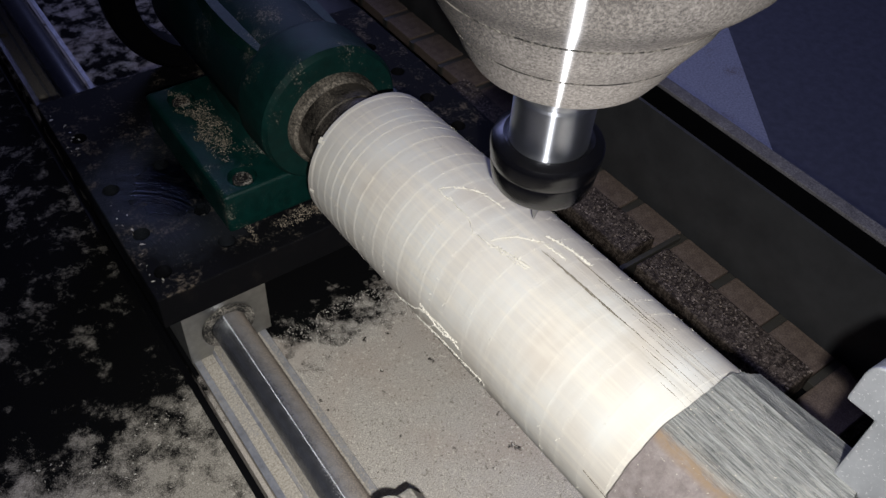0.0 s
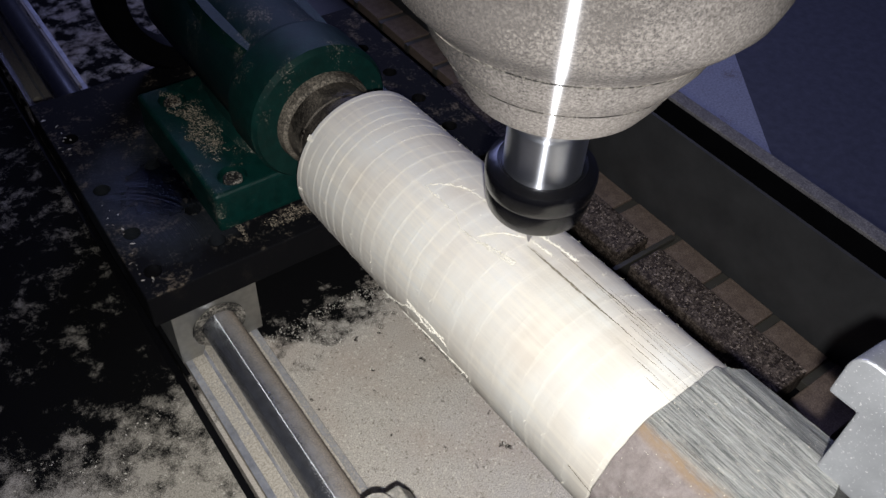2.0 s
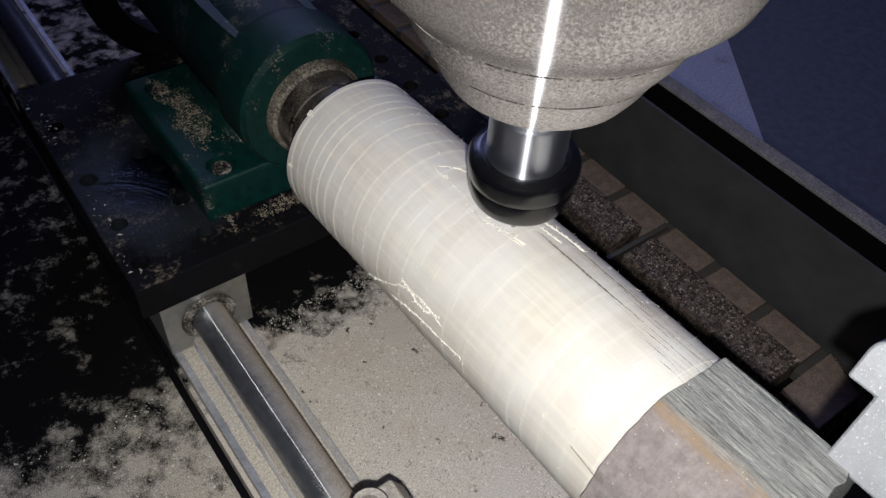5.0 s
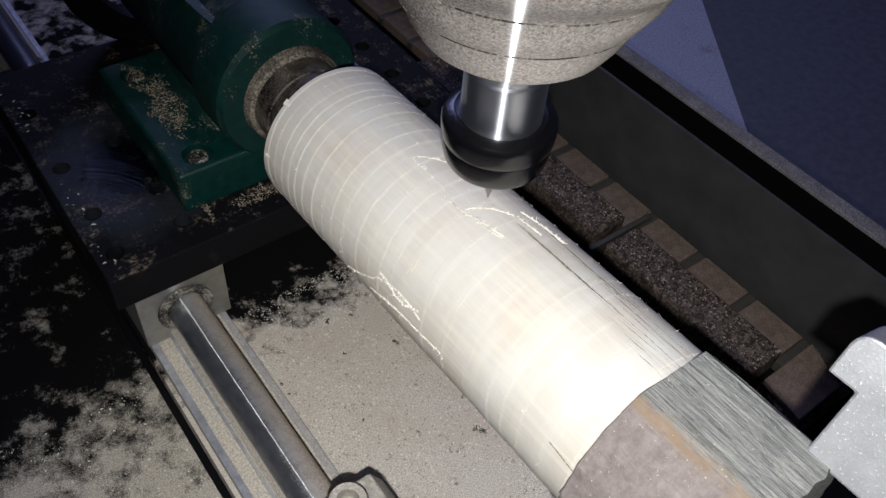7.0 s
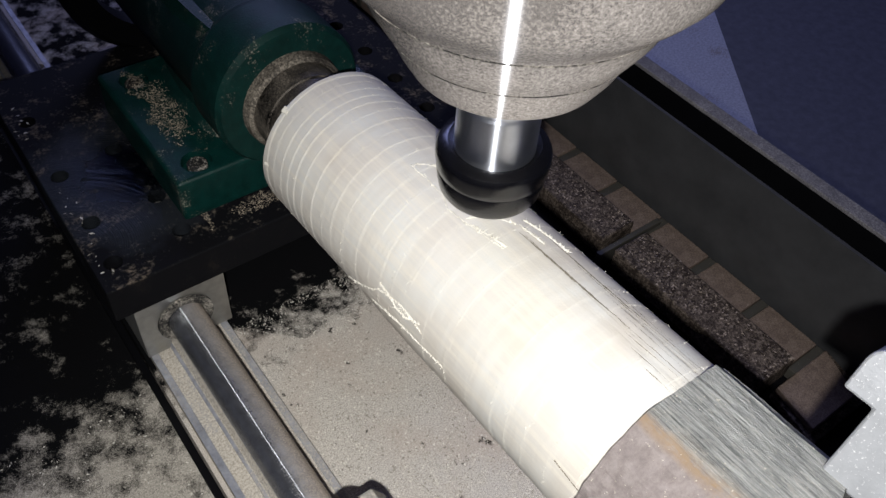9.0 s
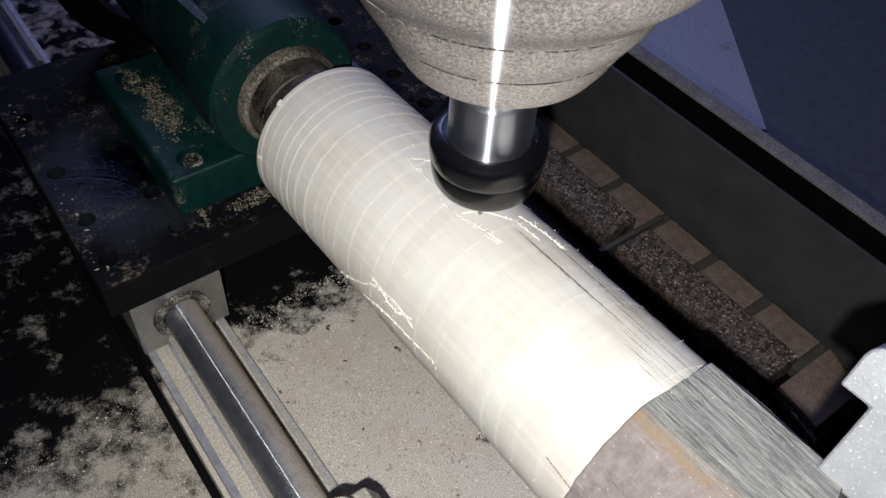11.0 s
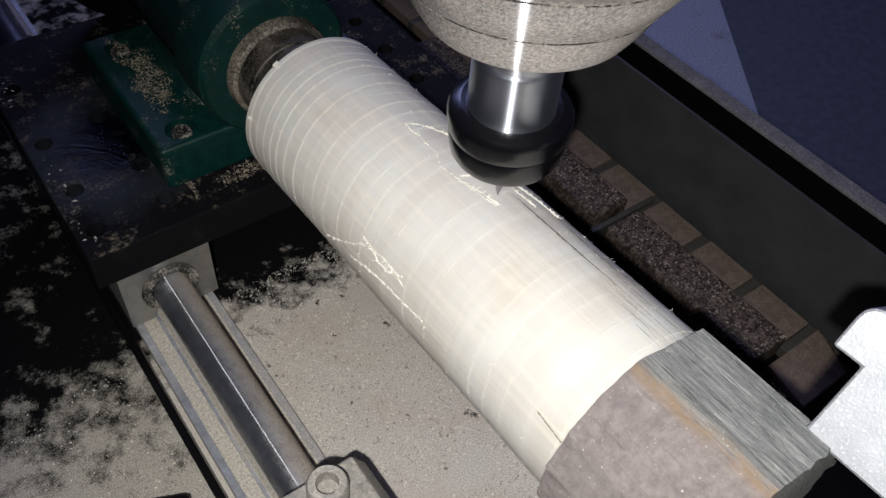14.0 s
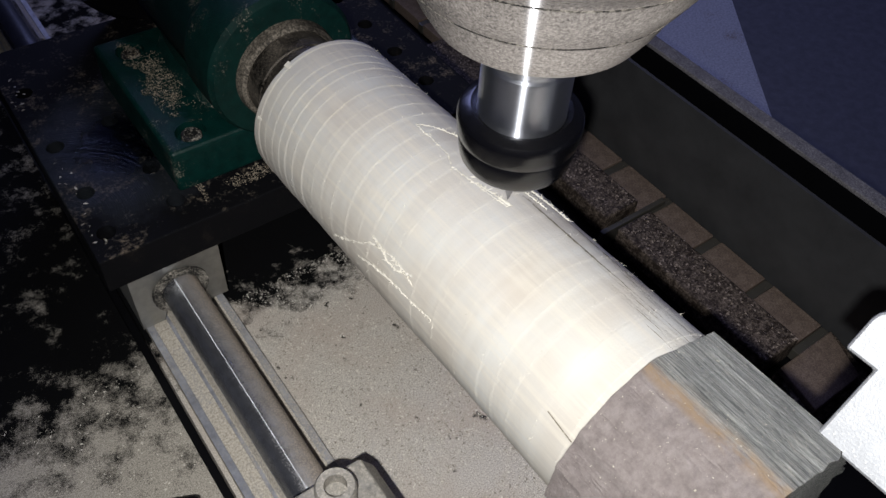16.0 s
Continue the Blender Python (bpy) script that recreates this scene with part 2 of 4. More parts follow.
def weathered_wood():
    m, nodes, links, bsdf = material("weathered_wood")
    along = mapping(nodes, links, (1.0, 0.045, 1.0))
    vec = mapping(nodes, links, (1, 1, 1))
    grain = noise_of(nodes, links, along, 1300.0, 6.0, 0.8)
    wide = noise_of(nodes, links, along, 130.0, 3.0, 0.6)
    spots = noise_of(nodes, links, vec, 900.0, 2.0, 0.5)
    co, sep = nodes.new("ShaderNodeTexCoord"), nodes.new("ShaderNodeSeparateXYZ")
    links.new(co.outputs["Object"], sep.inputs[0])
    grey = mix(nodes, links, ramp(nodes, links, grain, 0.38, 0.64), (0.085, 0.088, 0.086, 1), (0.41, 0.41, 0.385, 1))
    grey = mix(nodes, links, ramp(nodes, links, noise_of(nodes, links, mapping(nodes, links, (1.0, 0.3, 1.0)), 700.0, 4.0, 0.8), 0.52, 0.70), grey, (0.36, 0.345, 0.31, 1))
    brown = mix(nodes, links, ramp(nodes, links, noise_of(nodes, links, vec, 240.0, 6.0, 0.75), 0.35, 0.68), (0.20, 0.168, 0.160, 1), (0.33, 0.285, 0.27, 1))
    side = ramp(nodes, links, calc(nodes, links, "ADD", calc(nodes, links, "ADD", sep.outputs["X"], 0.05), calc(nodes, links, "MULTIPLY", wide, 0.004)), 0.0285, 0.0305)
    base = mix(nodes, links, side, brown, grey)
    # an ochre seam along the arris
    seam = calc(nodes, links, "ABSOLUTE", calc(nodes, links, "SUBTRACT", calc(nodes, links, "ADD", sep.outputs["X"], calc(nodes, links, "MULTIPLY", wide, 0.006)), -0.0205))
    broken = ramp(nodes, links, noise_of(nodes, links, mapping(nodes, links, (1.0, 0.35, 1.0)), 260.0, 5.0, 0.7), 0.38, 0.58)
    ochre = calc(nodes, links, "MULTIPLY", ramp(nodes, links, seam, 0.0010, 0.0040, (0.85, 0.85, 0.85, 1), (0, 0, 0, 1)), broken)
    base = mix(nodes, links, ochre, base, (0.30, 0.205, 0.12, 1))
    base = mix(nodes, links, ramp(nodes, links, spots, 0.69, 0.75), base, (0.60, 0.55, 0.45, 1))
    links.new(base, bsdf.inputs["Base Color"])
    bsdf.inputs["Roughness"].default_value = 0.8
    bsdf.inputs["Specular IOR Level"].default_value = 0.3
    bump(nodes, links, bsdf, grain, 0.9, 0.0014)
    return m


def turned(nodes, links, bsdf, cover, colour, rough, amount, axis="Z"):
    """Lathe-turned metal round an axis, whose marks stretch the highlight along the profile, under the given share of bsdf."""
    metal, tan, both = nodes.new("ShaderNodeBsdfAnisotropic"), nodes.new("ShaderNodeTangent"), nodes.new("ShaderNodeMixShader")
    tan.direction_type, tan.axis = "RADIAL", axis
    metal.inputs["Color"].default_value, metal.inputs["Roughness"].default_value = colour, rough
    metal.inputs["Anisotropy"].default_value = amount
    links.new(tan.outputs["Tangent"], metal.inputs["Tangent"])
    if hasattr(cover, "is_linked"):
        links.new(cover, both.inputs[0])
    else:
        both.inputs[0].default_value = cover
    links.new(metal.outputs[0], both.inputs[1])
    links.new(bsdf.outputs[0], both.inputs[2])
    links.new(both.outputs[0], nodes["Material Output"].inputs["Surface"])


def spindle_metal():
    """Turned aluminium with a film of sawdust that is thicker on the far flank and below."""
    m, nodes, links, bsdf = material("dusty_aluminium")
    vec = mapping(nodes, links, (1, 1, 1))
    rings = noise_of(nodes, links, mapping(nodes, links, (0.0, 0.0, 1.0)), 2500.0, 2.0, 0.5)
    fine = noise_of(nodes, links, vec, 1150.0, 4.0, 0.8)
    patch = noise_of(nodes, links, vec, 30.0, 4.0, 0.6)
    co, sep = nodes.new("ShaderNodeTexCoord"), nodes.new("ShaderNodeSeparateXYZ")
    links.new(co.outputs["Object"], sep.inputs[0])
    flank = calc(nodes, links, "MULTIPLY", calc(nodes, links, "SUBTRACT", sep.outputs["X"], calc(nodes, links, "MULTIPLY", sep.outputs["Y"], 0.75)), 6.0)
    low = calc(nodes, links, "MULTIPLY", calc(nodes, links, "SUBTRACT", 0.112, sep.outputs["Z"]), 6.0)
    low = calc(nodes, links, "MINIMUM", calc(nodes, links, "MAXIMUM", low, -0.12), 0.2)
    mask = calc(nodes, links, "ADD", calc(nodes, links, "ADD", calc(nodes, links, "MULTIPLY", fine, 0.6), calc(nodes, links, "MULTIPLY", patch, 0.5)), calc(nodes, links, "ADD", flank, low))
    fac = calc(nodes, links, "ADD", calc(nodes, links, "MULTIPLY", ramp(nodes, links, mask, 0.40, 0.86), 0.66), 0.31)
    dust = mix(nodes, links, ramp(nodes, links, fine, 0.36, 0.66), (0.25, 0.222, 0.202, 1), (0.50, 0.455, 0.415, 1))
    links.new(dust, bsdf.inputs["Base Color"])
    bsdf.inputs["Roughness"].default_value = 0.9
    bsdf.inputs["Specular IOR Level"].default_value = 0.15
    bump(nodes, links, bsdf, fine, 0.09, 0.0006)
    turned(nodes, links, bsdf, fac, (0.50, 0.50, 0.52, 1), 0.27, 0.88)
    return m


def brushed(name, colour, rough, ring=(0.0, 0.0, 1.0), scale=3000.0, strength=0.25, spun=0.0):
    m, nodes, links, bsdf = material(name)
    lines = noise_of(nodes, links, mapping(nodes, links, ring), scale, 2.0, 0.5)
    stain = noise_of(nodes, links, mapping(nodes, links, (1, 1, 1)), 160.0, 4.0, 0.6)
    links.new(mix(nodes, links, ramp(nodes, links, stain, 0.3, 0.75), colour, tuple(c * 0.72 for c in colour[:3]) + (1,)), bsdf.inputs["Base Color"])
    bsdf.inputs["Metallic"].default_value = 1.0
    bsdf.inputs["Roughness"].default_value = rough
    if spun:
        turned(nodes, links, bsdf, 0.45, tuple(colour), 0.30, spun)
    bump(nodes, links, bsdf, lines, strength, 0.0003)
    return m


def painted(name, colour, rough, speck=(0.4, 0.35, 0.28, 1), amount=0.7, spec=0.5):
    m, nodes, links, bsdf = material(name)
    vec = mapping(nodes, links, (1, 1, 1))
    stain = noise_of(nodes, links, vec, 40.0, 5.0, 0.65)
    fine = noise_of(nodes, links, vec, 1000.0, 2.0, 0.6)
    base = mix(nodes, links, ramp(nodes, links, stain, 0.3, 0.75), colour, tuple(c * 0.65 for c in colour[:3]) + (1,))
    links.new(mix(nodes, links, ramp(nodes, links, fine, amount, amount + 0.06), base, speck), bsdf.inputs["Base Color"])
    bsdf.inputs["Roughness"].default_value = rough
    bsdf.inputs["Specular IOR Level"].default_value = spec
    bump(nodes, links, bsdf, fine, 0.12, 0.0005)
    return m


def milled_plate():
    """Black oxide plate with dust specks and an arc-milled patch, lightened where its sheen shows."""
    m, nodes, links, bsdf = material("milled_plate")
    vec = mapping(nodes, links, (1, 1, 1))
    co, sep = nodes.new("ShaderNodeTexCoord"), nodes.new("ShaderNodeSeparateXYZ")
    links.new(co.outputs["Object"], sep.inputs[0])
    shift = nodes.new("ShaderNodeMapping")
    shift.inputs["Location"].default_value = (0.095, -0.035, 0)
    links.new(co.outputs["Object"], shift.inputs["Vector"])
    length = nodes.new("ShaderNodeVectorMath")
    length.operation = "LENGTH"
    links.new(shift.outputs["Vector"], length.inputs[0])
    arcs = noise_of(nodes, links, length.outputs["Value"], 1.0, 2.0, 0.6)
    arcs_node = arcs.node
    arcs_node.noise_dimensions = "1D"
    links.new(length.outputs["Value"], arcs_node.inputs["W"])
    arcs_node.inputs["Scale"].default_value = 1400.0
    fine = noise_of(nodes, links, vec, 520.0, 4.0, 0.75)
    mid = noise_of(nodes, links, vec, 75.0, 5.0, 0.65)
    away = nodes.new("ShaderNodeVectorMath")
    away.operation = "DISTANCE"
    away.inputs[1].default_value = (-0.046, 0.074, 0.0215)
    links.new(vec, away.inputs[0])
    # bluish, glossier metal only round the spot that mirrors the window
    spot = calc(nodes, links, "ADD", away.outputs["Value"], calc(nodes, links, "MULTIPLY", noise_of(nodes, links, vec, 60.0, 4.0, 0.65), 0.034))
    milled_sheen = ramp(nodes, links, spot, 0.034, 0.078, (1, 1, 1, 1), (0, 0, 0, 1))
    mask = calc(nodes, links, "ADD", calc(nodes, links, "MULTIPLY", fine, 0.5), calc(nodes, links, "MULTIPLY", mid, 0.6))
    fac = calc(nodes, links, "MULTIPLY", ramp(nodes, links, mask, 0.58, 0.73), 0.5)
    geo, face = nodes.new("ShaderNodeNewGeometry"), nodes.new("ShaderNodeSeparateXYZ")
    links.new(geo.outputs["Normal"], face.inputs[0])
    fac = calc(nodes, links, "MULTIPLY", fac, calc(nodes, links, "MAXIMUM", face.outputs["Z"], 0.06))
    steel = mix(nodes, links, milled_sheen, (0.004, 0.004, 0.005, 1), (0.05, 0.058, 0.07, 1))
    links.new(mix(nodes, links, fac, steel, mix(nodes, links, ramp(nodes, links, mid, 0.5, 0.62), (0.20, 0.185, 0.165, 1), (0.34, 0.27, 0.20, 1))), bsdf.inputs["Base Color"])
    links.new(calc(nodes, links, "MULTIPLY", calc(nodes, links, "SUBTRACT", 1.0, fac), milled_sheen), bsdf.inputs["Metallic"])
    links.new(mix(nodes, links, milled_sheen, (0.7,) * 3 + (1,), (0.2,) * 3 + (1,)), bsdf.inputs["Roughness"])
    bsdf.inputs["Specular IOR Level"].default_value = 0.08
    bump(nodes, links, bsdf, calc(nodes, links, "ADD", calc(nodes, links, "MULTIPLY", arcs, calc(nodes, links, "MULTIPLY", milled_sheen, 2.0)), fac), 0.5, 0.0006)
    return m


M_BED = bed_material()
M_SIDE = side_material()
M_LOG = turned_wood()
M_BARK = weathered_wood()
M_CRACK = painted("split_wood", (0.20, 0.175, 0.135, 1), 0.9, speck=(0.4, 0.36, 0.3, 1), amount=0.56, spec=0.1)
M_BURR = painted("wood_fibre", (0.70, 0.665, 0.58, 1), 0.8, amount=0.9, spec=0.2)
M_SPINDLE = spindle_metal()
M_NECK = brushed("turned_steel", (0.74, 0.76, 0.82, 1), 0.36, strength=0.5, spun=0.72)
M_NUT = painted("black_oxide", (0.003, 0.003, 0.004, 1), 0.22, speck=(0.006, 0.006, 0.006, 1), spec=0.5)
M_BIT = brushed("carbide", (0.35, 0.35, 0.37, 1), 0.3)
M_GREEN = dusty("green_casting", (0.002, 0.024, 0.020, 1), 0.55, 0.0, 0.27, 1000.0, 55.0, 0.07, up=0.03, streak=(1.0, 0.6, 0.25), dusts=((0.13, 0.115, 0.09, 1), (0.34, 0.30, 0.24, 1)))
M_GREEN_BASE = dusty("green_casting_foot", (0.002, 0.026, 0.022, 1), 0.42, 0.0, 0.24, 1000.0, 42.0, 0.06, up=0.02, dusts=((0.14, 0.12, 0.095, 1), (0.36, 0.315, 0.25, 1)))
M_QUILL = dusty("dusty_steel", (0.05, 0.045, 0.04, 1), 0.25, 1.0, 0.50, 1300.0, 70.0, 0.16, dusts=((0.05, 0.042, 0.034, 1), (0.17, 0.145, 0.115, 1)))
M_COLLAR = dusty("dust_caked_collar", (0.03, 0.026, 0.022, 1), 0.6, 0.1, 0.48, 900.0, 60.0, 0.14, dusts=((0.08, 0.068, 0.054, 1), (0.26, 0.225, 0.18, 1)))
M_PLATE = milled_plate()
M_SHAFT = brushed("hard_chrome", (0.60, 0.61, 0.64, 1), 0.16, ring=(1.0, 0.02, 1.0), scale=1500.0, strength=0.08)
M_SHAFT_DUST = dusty("dusty_chrome", (0.36, 0.37, 0.40, 1), 0.15, 0.85, 0.50, 1300.0, 34.0, 0.26, streak=(1.0, 0.3, 1.0), dusts=((0.22, 0.18, 0.145, 1), (0.40, 0.345, 0.29, 1)), lean=(0.42, 0.0, 0.0), spun=0.16)
M_FLANGE = dusty("dusty_aluminium_rail", (0.42, 0.43, 0.47, 1), 0.40, 0.35, 0.72, 900.0, 45.0, 0.07, streak=(1.0, 0.35, 1.0), dusts=((0.30, 0.265, 0.22, 1), (0.60, 0.55, 0.47, 1)))
M_STRIP = dusty("bare_aluminium_edge", (0.40, 0.41, 0.46, 1), 0.4, 0.4, 0.42, 900.0, 60.0, 0.12, streak=(1.0, 0.2, 1.0))
M_BLOCK = brushed("bearing_aluminium", (0.46, 0.46, 0.44, 1), 0.42, ring=(1, 1, 1), scale=900.0, strength=0.1)
M_SEAL = dusty("black_rubber", (0.012, 0.012, 0.012, 1), 0.7, 0.0, 0.42, 900.0, 80.0, 0.1)
M_STEEL = dusty("dusty_bolt_steel", (0.36, 0.35, 0.33, 1), 0.4, 0.9, 0.60, 1000.0, 60.0, 0.2)
M_CHAIN = dusty("brown_dusty_link", (0.14, 0.10, 0.08, 1), 0.7, 0.0, 0.46, 900.0, 120.0, 0.3, dusts=((0.16, 0.118, 0.095, 1), (0.32, 0.25, 0.205, 1)))
M_PAD = dusty("dark_dusty_bar", (0.03, 0.021, 0.016, 1), 0.7, 0.0, 0.40, 520.0, 190.0, 0.16, dusts=((0.12, 0.09, 0.07, 1), (0.30, 0.24, 0.195, 1)))
M_JOINT = painted("grey_joint", (0.07, 0.065, 0.055, 1), 0.5)
M_BLACK = painted("black_paint", (0.004, 0.004, 0.005, 1), 0.45, speck=(0.03, 0.028, 0.025, 1), amount=0.74, spec=0.14)
M_TRAY = painted("dark_grey_sheet", (0.062, 0.062, 0.064, 1), 0.42, speck=(0.02, 0.02, 0.02, 1), amount=0.74, spec=0.4)
M_LIP = dusty("dusty_lip", (0.10, 0.095, 0.11, 1), 0.6, 0.0, 0.60, 800.0, 60.0, 0.25, dusts=((0.16, 0.15, 0.155, 1), (0.32, 0.305, 0.31, 1)))
M_JAW = painted("silver_cast_jaw", (0.50, 0.51, 0.53, 1), 0.52, speck=(0.7, 0.7, 0.7, 1), amount=0.62, spec=0.5)
M_JAW.node_tree.nodes["Principled BSDF"].inputs["Metallic"].default_value = 0.72
M_CHUCK = painted("chuck_iron", (0.10, 0.10, 0.10, 1), 0.4)
M_FLOOR = painted("workshop_concrete", (0.20, 0.20, 0.22, 1), 0.7, speck=(0.1, 0.1, 0.1, 1), amount=0.7)
M_BOARD = dusty("white_board", (0.78, 0.78, 0.80, 1), 0.5, 0.0, 0.30, 260.0, 9.0, 0.06, dusts=((0.30, 0.22, 0.17, 1), (0.42, 0.34, 0.28, 1)))
M_WALL = painted("workshop_wall", (0.30, 0.30, 0.32, 1), 0.8)
def flake_material(name, dark, light):
    m, nodes, links, bsdf = material(name)
    geo = nodes.new("ShaderNodeNewGeometry")
    links.new(ramp(nodes, links, geo.outputs["Random Per Island"], 0.0, 1.0, dark, light), bsdf.inputs["Base Color"])
    bsdf.inputs["Roughness"].default_value = 0.9
    return m


M_CHIP = flake_material("sawdust_flakes", (0.20, 0.175, 0.145, 1), (0.74, 0.70, 0.62, 1))
M_TAN = flake_material("tan_flakes", (0.09, 0.075, 0.056, 1), (0.36, 0.30, 0.225, 1))
M_CRUST = flake_material("brown_crust", (0.05, 0.037, 0.03, 1), (0.36, 0.29, 0.24, 1))


# ---- mesh helpers ----
def part(name, bm, mat, parent=None, label="", smooth=False, at=None, sharp=32):
    me = bpy.data.meshes.new(name)
    bm.normal_update()
    bm.to_mesh(me)
    bm.free()
    me.materials.append(mat)
    if smooth:
        me.shade_smooth()
        me.set_sharp_from_angle(angle=radians(sharp))
    ob = new(name, me)
    if at is not None:
        ob.matrix_basis = at
    ob.parent = parent
    if label:
        ob["label"] = label
    return ob


def box_mesh(x0, x1, y0, y1, z0, z1, bevel=0.0, bm=None, segments=2):
    own = bmesh.new()
    bmesh.ops.create_cube(own, size=1.0, matrix=Matrix.Translation(((x0 + x1) / 2, (y0 + y1) / 2, (z0 + z1) / 2)) @ Matrix.Diagonal((x1 - x0, y1 - y0, z1 - z0, 1)))
    if bevel:
        bmesh.ops.bevel(own, geom=own.edges[:], offset=bevel, segments=segments, affect="EDGES", profile=0.5)
    if bm is None:
        return own
    me = bpy.data.meshes.new("tmp")
    own.to_mesh(me)
    own.free()
    bm.from_mesh(me)
    bpy.data.meshes.remove(me)
    return bm


def lathe(profile, seg=64, axis="Z", bm=None, centre=(0, 0, 0), cap=True):
    """Turns (radius, height) pairs round an axis."""
    bm = bm or bmesh.new()
    rings = []
    for r, h in profile:
        ring = []
        for k in range(seg):
            a = 2 * math.pi * k / seg
            c, s = r * math.cos(a), r * math.sin(a)
            co = (c, s, h) if axis == "Z" else ((s, h, c) if axis == "Y" else (h, c, s))
            ring.append(bm.verts.new(Vector(co) + Vector(centre)))
        rings.append(ring)
    for a, b in zip(rings, rings[1:]):
        for k in range(seg):
            bm.faces.new((a[k], a[(k + 1) % seg], b[(k + 1) % seg], b[k]))
    if cap:
        bm.faces.new(rings[0][::-1])
        bm.faces.new(rings[-1])
    bmesh.ops.recalc_face_normals(bm, faces=bm.faces[:])
    return bm


def prism(points, plane, lo, hi, bevel=0.0):
    """Extrudes an outline: plane 'XZ' runs along y, 'XY' along z."""
    bm = bmesh.new()
    def co(p, d):
        return (p[0], d, p[1]) if plane == "XZ" else (p[0], p[1], d)
    a = [bm.verts.new(co(p, lo)) for p in points]
    b = [bm.verts.new(co(p, hi)) for p in points]
    bm.faces.new(a)
    bm.faces.new(b[::-1])
    for k in range(len(points)):
        j = (k + 1) % len(points)
        bm.faces.new((a[j], a[k], b[k], b[j]))
    bmesh.ops.recalc_face_normals(bm, faces=bm.faces[:])
    if bevel:
        bmesh.ops.bevel(bm, geom=bm.edges[:], offset=bevel, segments=2, affect="EDGES", profile=0.5)
    return bm


def socket_bolt(name, x, y, z, r, h, parent, mat=None, hole=0.5):
    """A socket-head screw with a sunken hexagon."""
    hexr = r * hole
    bm = lathe([(r * 0.94, 0), (r, h * 0.12), (r, h * 0.86), (r * 0.9, h), (hexr, h), (hexr, h * 0.45)], 24)
    return part(name, bm, mat or M_STEEL, parent, smooth=True, at=Matrix.Translation((x, y, z)))


def empty(name, x=0, y=0, z=0):
    ob = new(name)
    ob.empty_display_size = 0.02
    ob.location = (x, y, z)
    return ob


def drill(ob, spots, r, z0, z1, seg=28):
    """Cuts round holes into a part."""
    bm = bmesh.new()
    for x, y in spots:
        lathe([(r, z0), (r, z1)], seg, bm=bm, centre=(x, y, 0))
    me = bpy.data.meshes.new("drill")
    bm.to_mesh(me)
    bm.free()
    cutter = new("drill", me)
    cutter.parent = ob.parent
    mod = ob.modifiers.new("holes", "BOOLEAN")
    mod.operation, mod.object, mod.solver = "DIFFERENCE", cutter, "EXACT"
    bpy.context.view_layer.update()
    cut = bpy.data.meshes.new_from_object(ob.evaluated_get(bpy.context.evaluated_depsgraph_get()))
    ob.modifiers.clear()
    ob.data = cut
    bpy.data.objects.remove(cutter)


# ---- the workshop round the machine ----
part("floor", box_mesh(-2.5, 3.0, -2.5, 2.5, -0.95, -0.90), M_FLOOR)
tagged(bpy.data.objects["floor"], "grey concrete workshop floor in dim bluish light", "floor", kind="structure")
for nm, b in (("wall_west", (-2.6, -2.5, -2.5, 2.5, -0.95, 2.3)), ("wall_east", (3.0, 3.1, -2.5, 2.5, -0.95, 2.3)), ("wall_south", (-2.6, 3.1, -2.6, -2.5, -0.95, 2.3))):
    tagged(part(nm, box_mesh(*b), M_WALL), "plain grey workshop wall in the dark", "wall", kind="structure")
north = bmesh.new()
for b in ((-2.6, 0.4, 2.5, 2.6, -0.95, 2.3), (2.0, 3.1, 2.5, 2.6, -0.95, 2.3), (0.4, 2.0, 2.5, 2.6, -0.95, 1.25), (0.4, 2.0, 2.5, 2.6, 2.2, 2.3)):
    box_mesh(*b, bm=north)
tagged(part("wall_north", north, M_WALL), "plain grey workshop wall with a high window opening", "wall", kind="structure")
tagged(part("ceiling", box_mesh(-2.6, 3.1, -2.6, 2.6, 2.3, 2.4), M_WALL), "plain grey workshop ceiling", "ceiling", kind="structure")

board = part("white_board", prism([(1.518, 0.512), (1.95, 1.066), (1.45, 1.69), (0.9, 1.14)], "XY", -0.9, -0.894, 0.001), M_BOARD)
tagged(board, "white coated board with brown smudges lying on the floor", "board")

# ---- the machine's bed, side table, tray and rails ----
tagged(part("machine_frame", box_mesh(-0.55, 0.37, -0.6, 0.8, -0.9, -0.125), M_BLACK), "black steel machine frame under the bed", "machine frame", kind="structure")
tagged(part("bed", box_mesh(-0.0795, 0.135, -0.6, 0.8, -0.125, 0.0), M_BED), "black machine bed covered in pale sawdust", "machine bed", kind="structure")
tagged(part("side_table", box_mesh(-0.55, -0.0845, -0.6, 0.8, -0.125, -0.003), M_SIDE), "black side table with drifts of sawdust", "machine table", kind="structure")
tagged(part("bed_edge_strip", box_mesh(-0.0845, -0.0797, -0.6, 0.8, -0.1245, -0.009), M_BLACK), "black gap strip along the edge of the bed", "trim", kind="structure")
tagged(part("tray_floor", box_mesh(0.135, 0.336, -0.6, 0.8, -0.125, -0.092), M_BLACK), "black tray floor beside the bed", "tray", kind="structure")
tagged(part("tray_wall", box_mesh(0.331, 0.334, -0.6, 0.8, -0.092, 0.002), M_TRAY), "dark grey glossy sheet metal tray wall", "tray wall", kind="structure")
# the rim's side is black to give the recess its shade
tagged(part("slot_shade_side", box_mesh(0.3475, 0.3600, -0.6, 0.8, -0.06, 0.0095), M_BLACK), "side of the tray rim, coloured black for the shade in the slot", "trim", kind="structure")
lip = part("tray_lip", box_mesh(0.3475, 0.3600, -0.6, 0.8, 0.0095, 0.013, 0.0008), M_LIP)
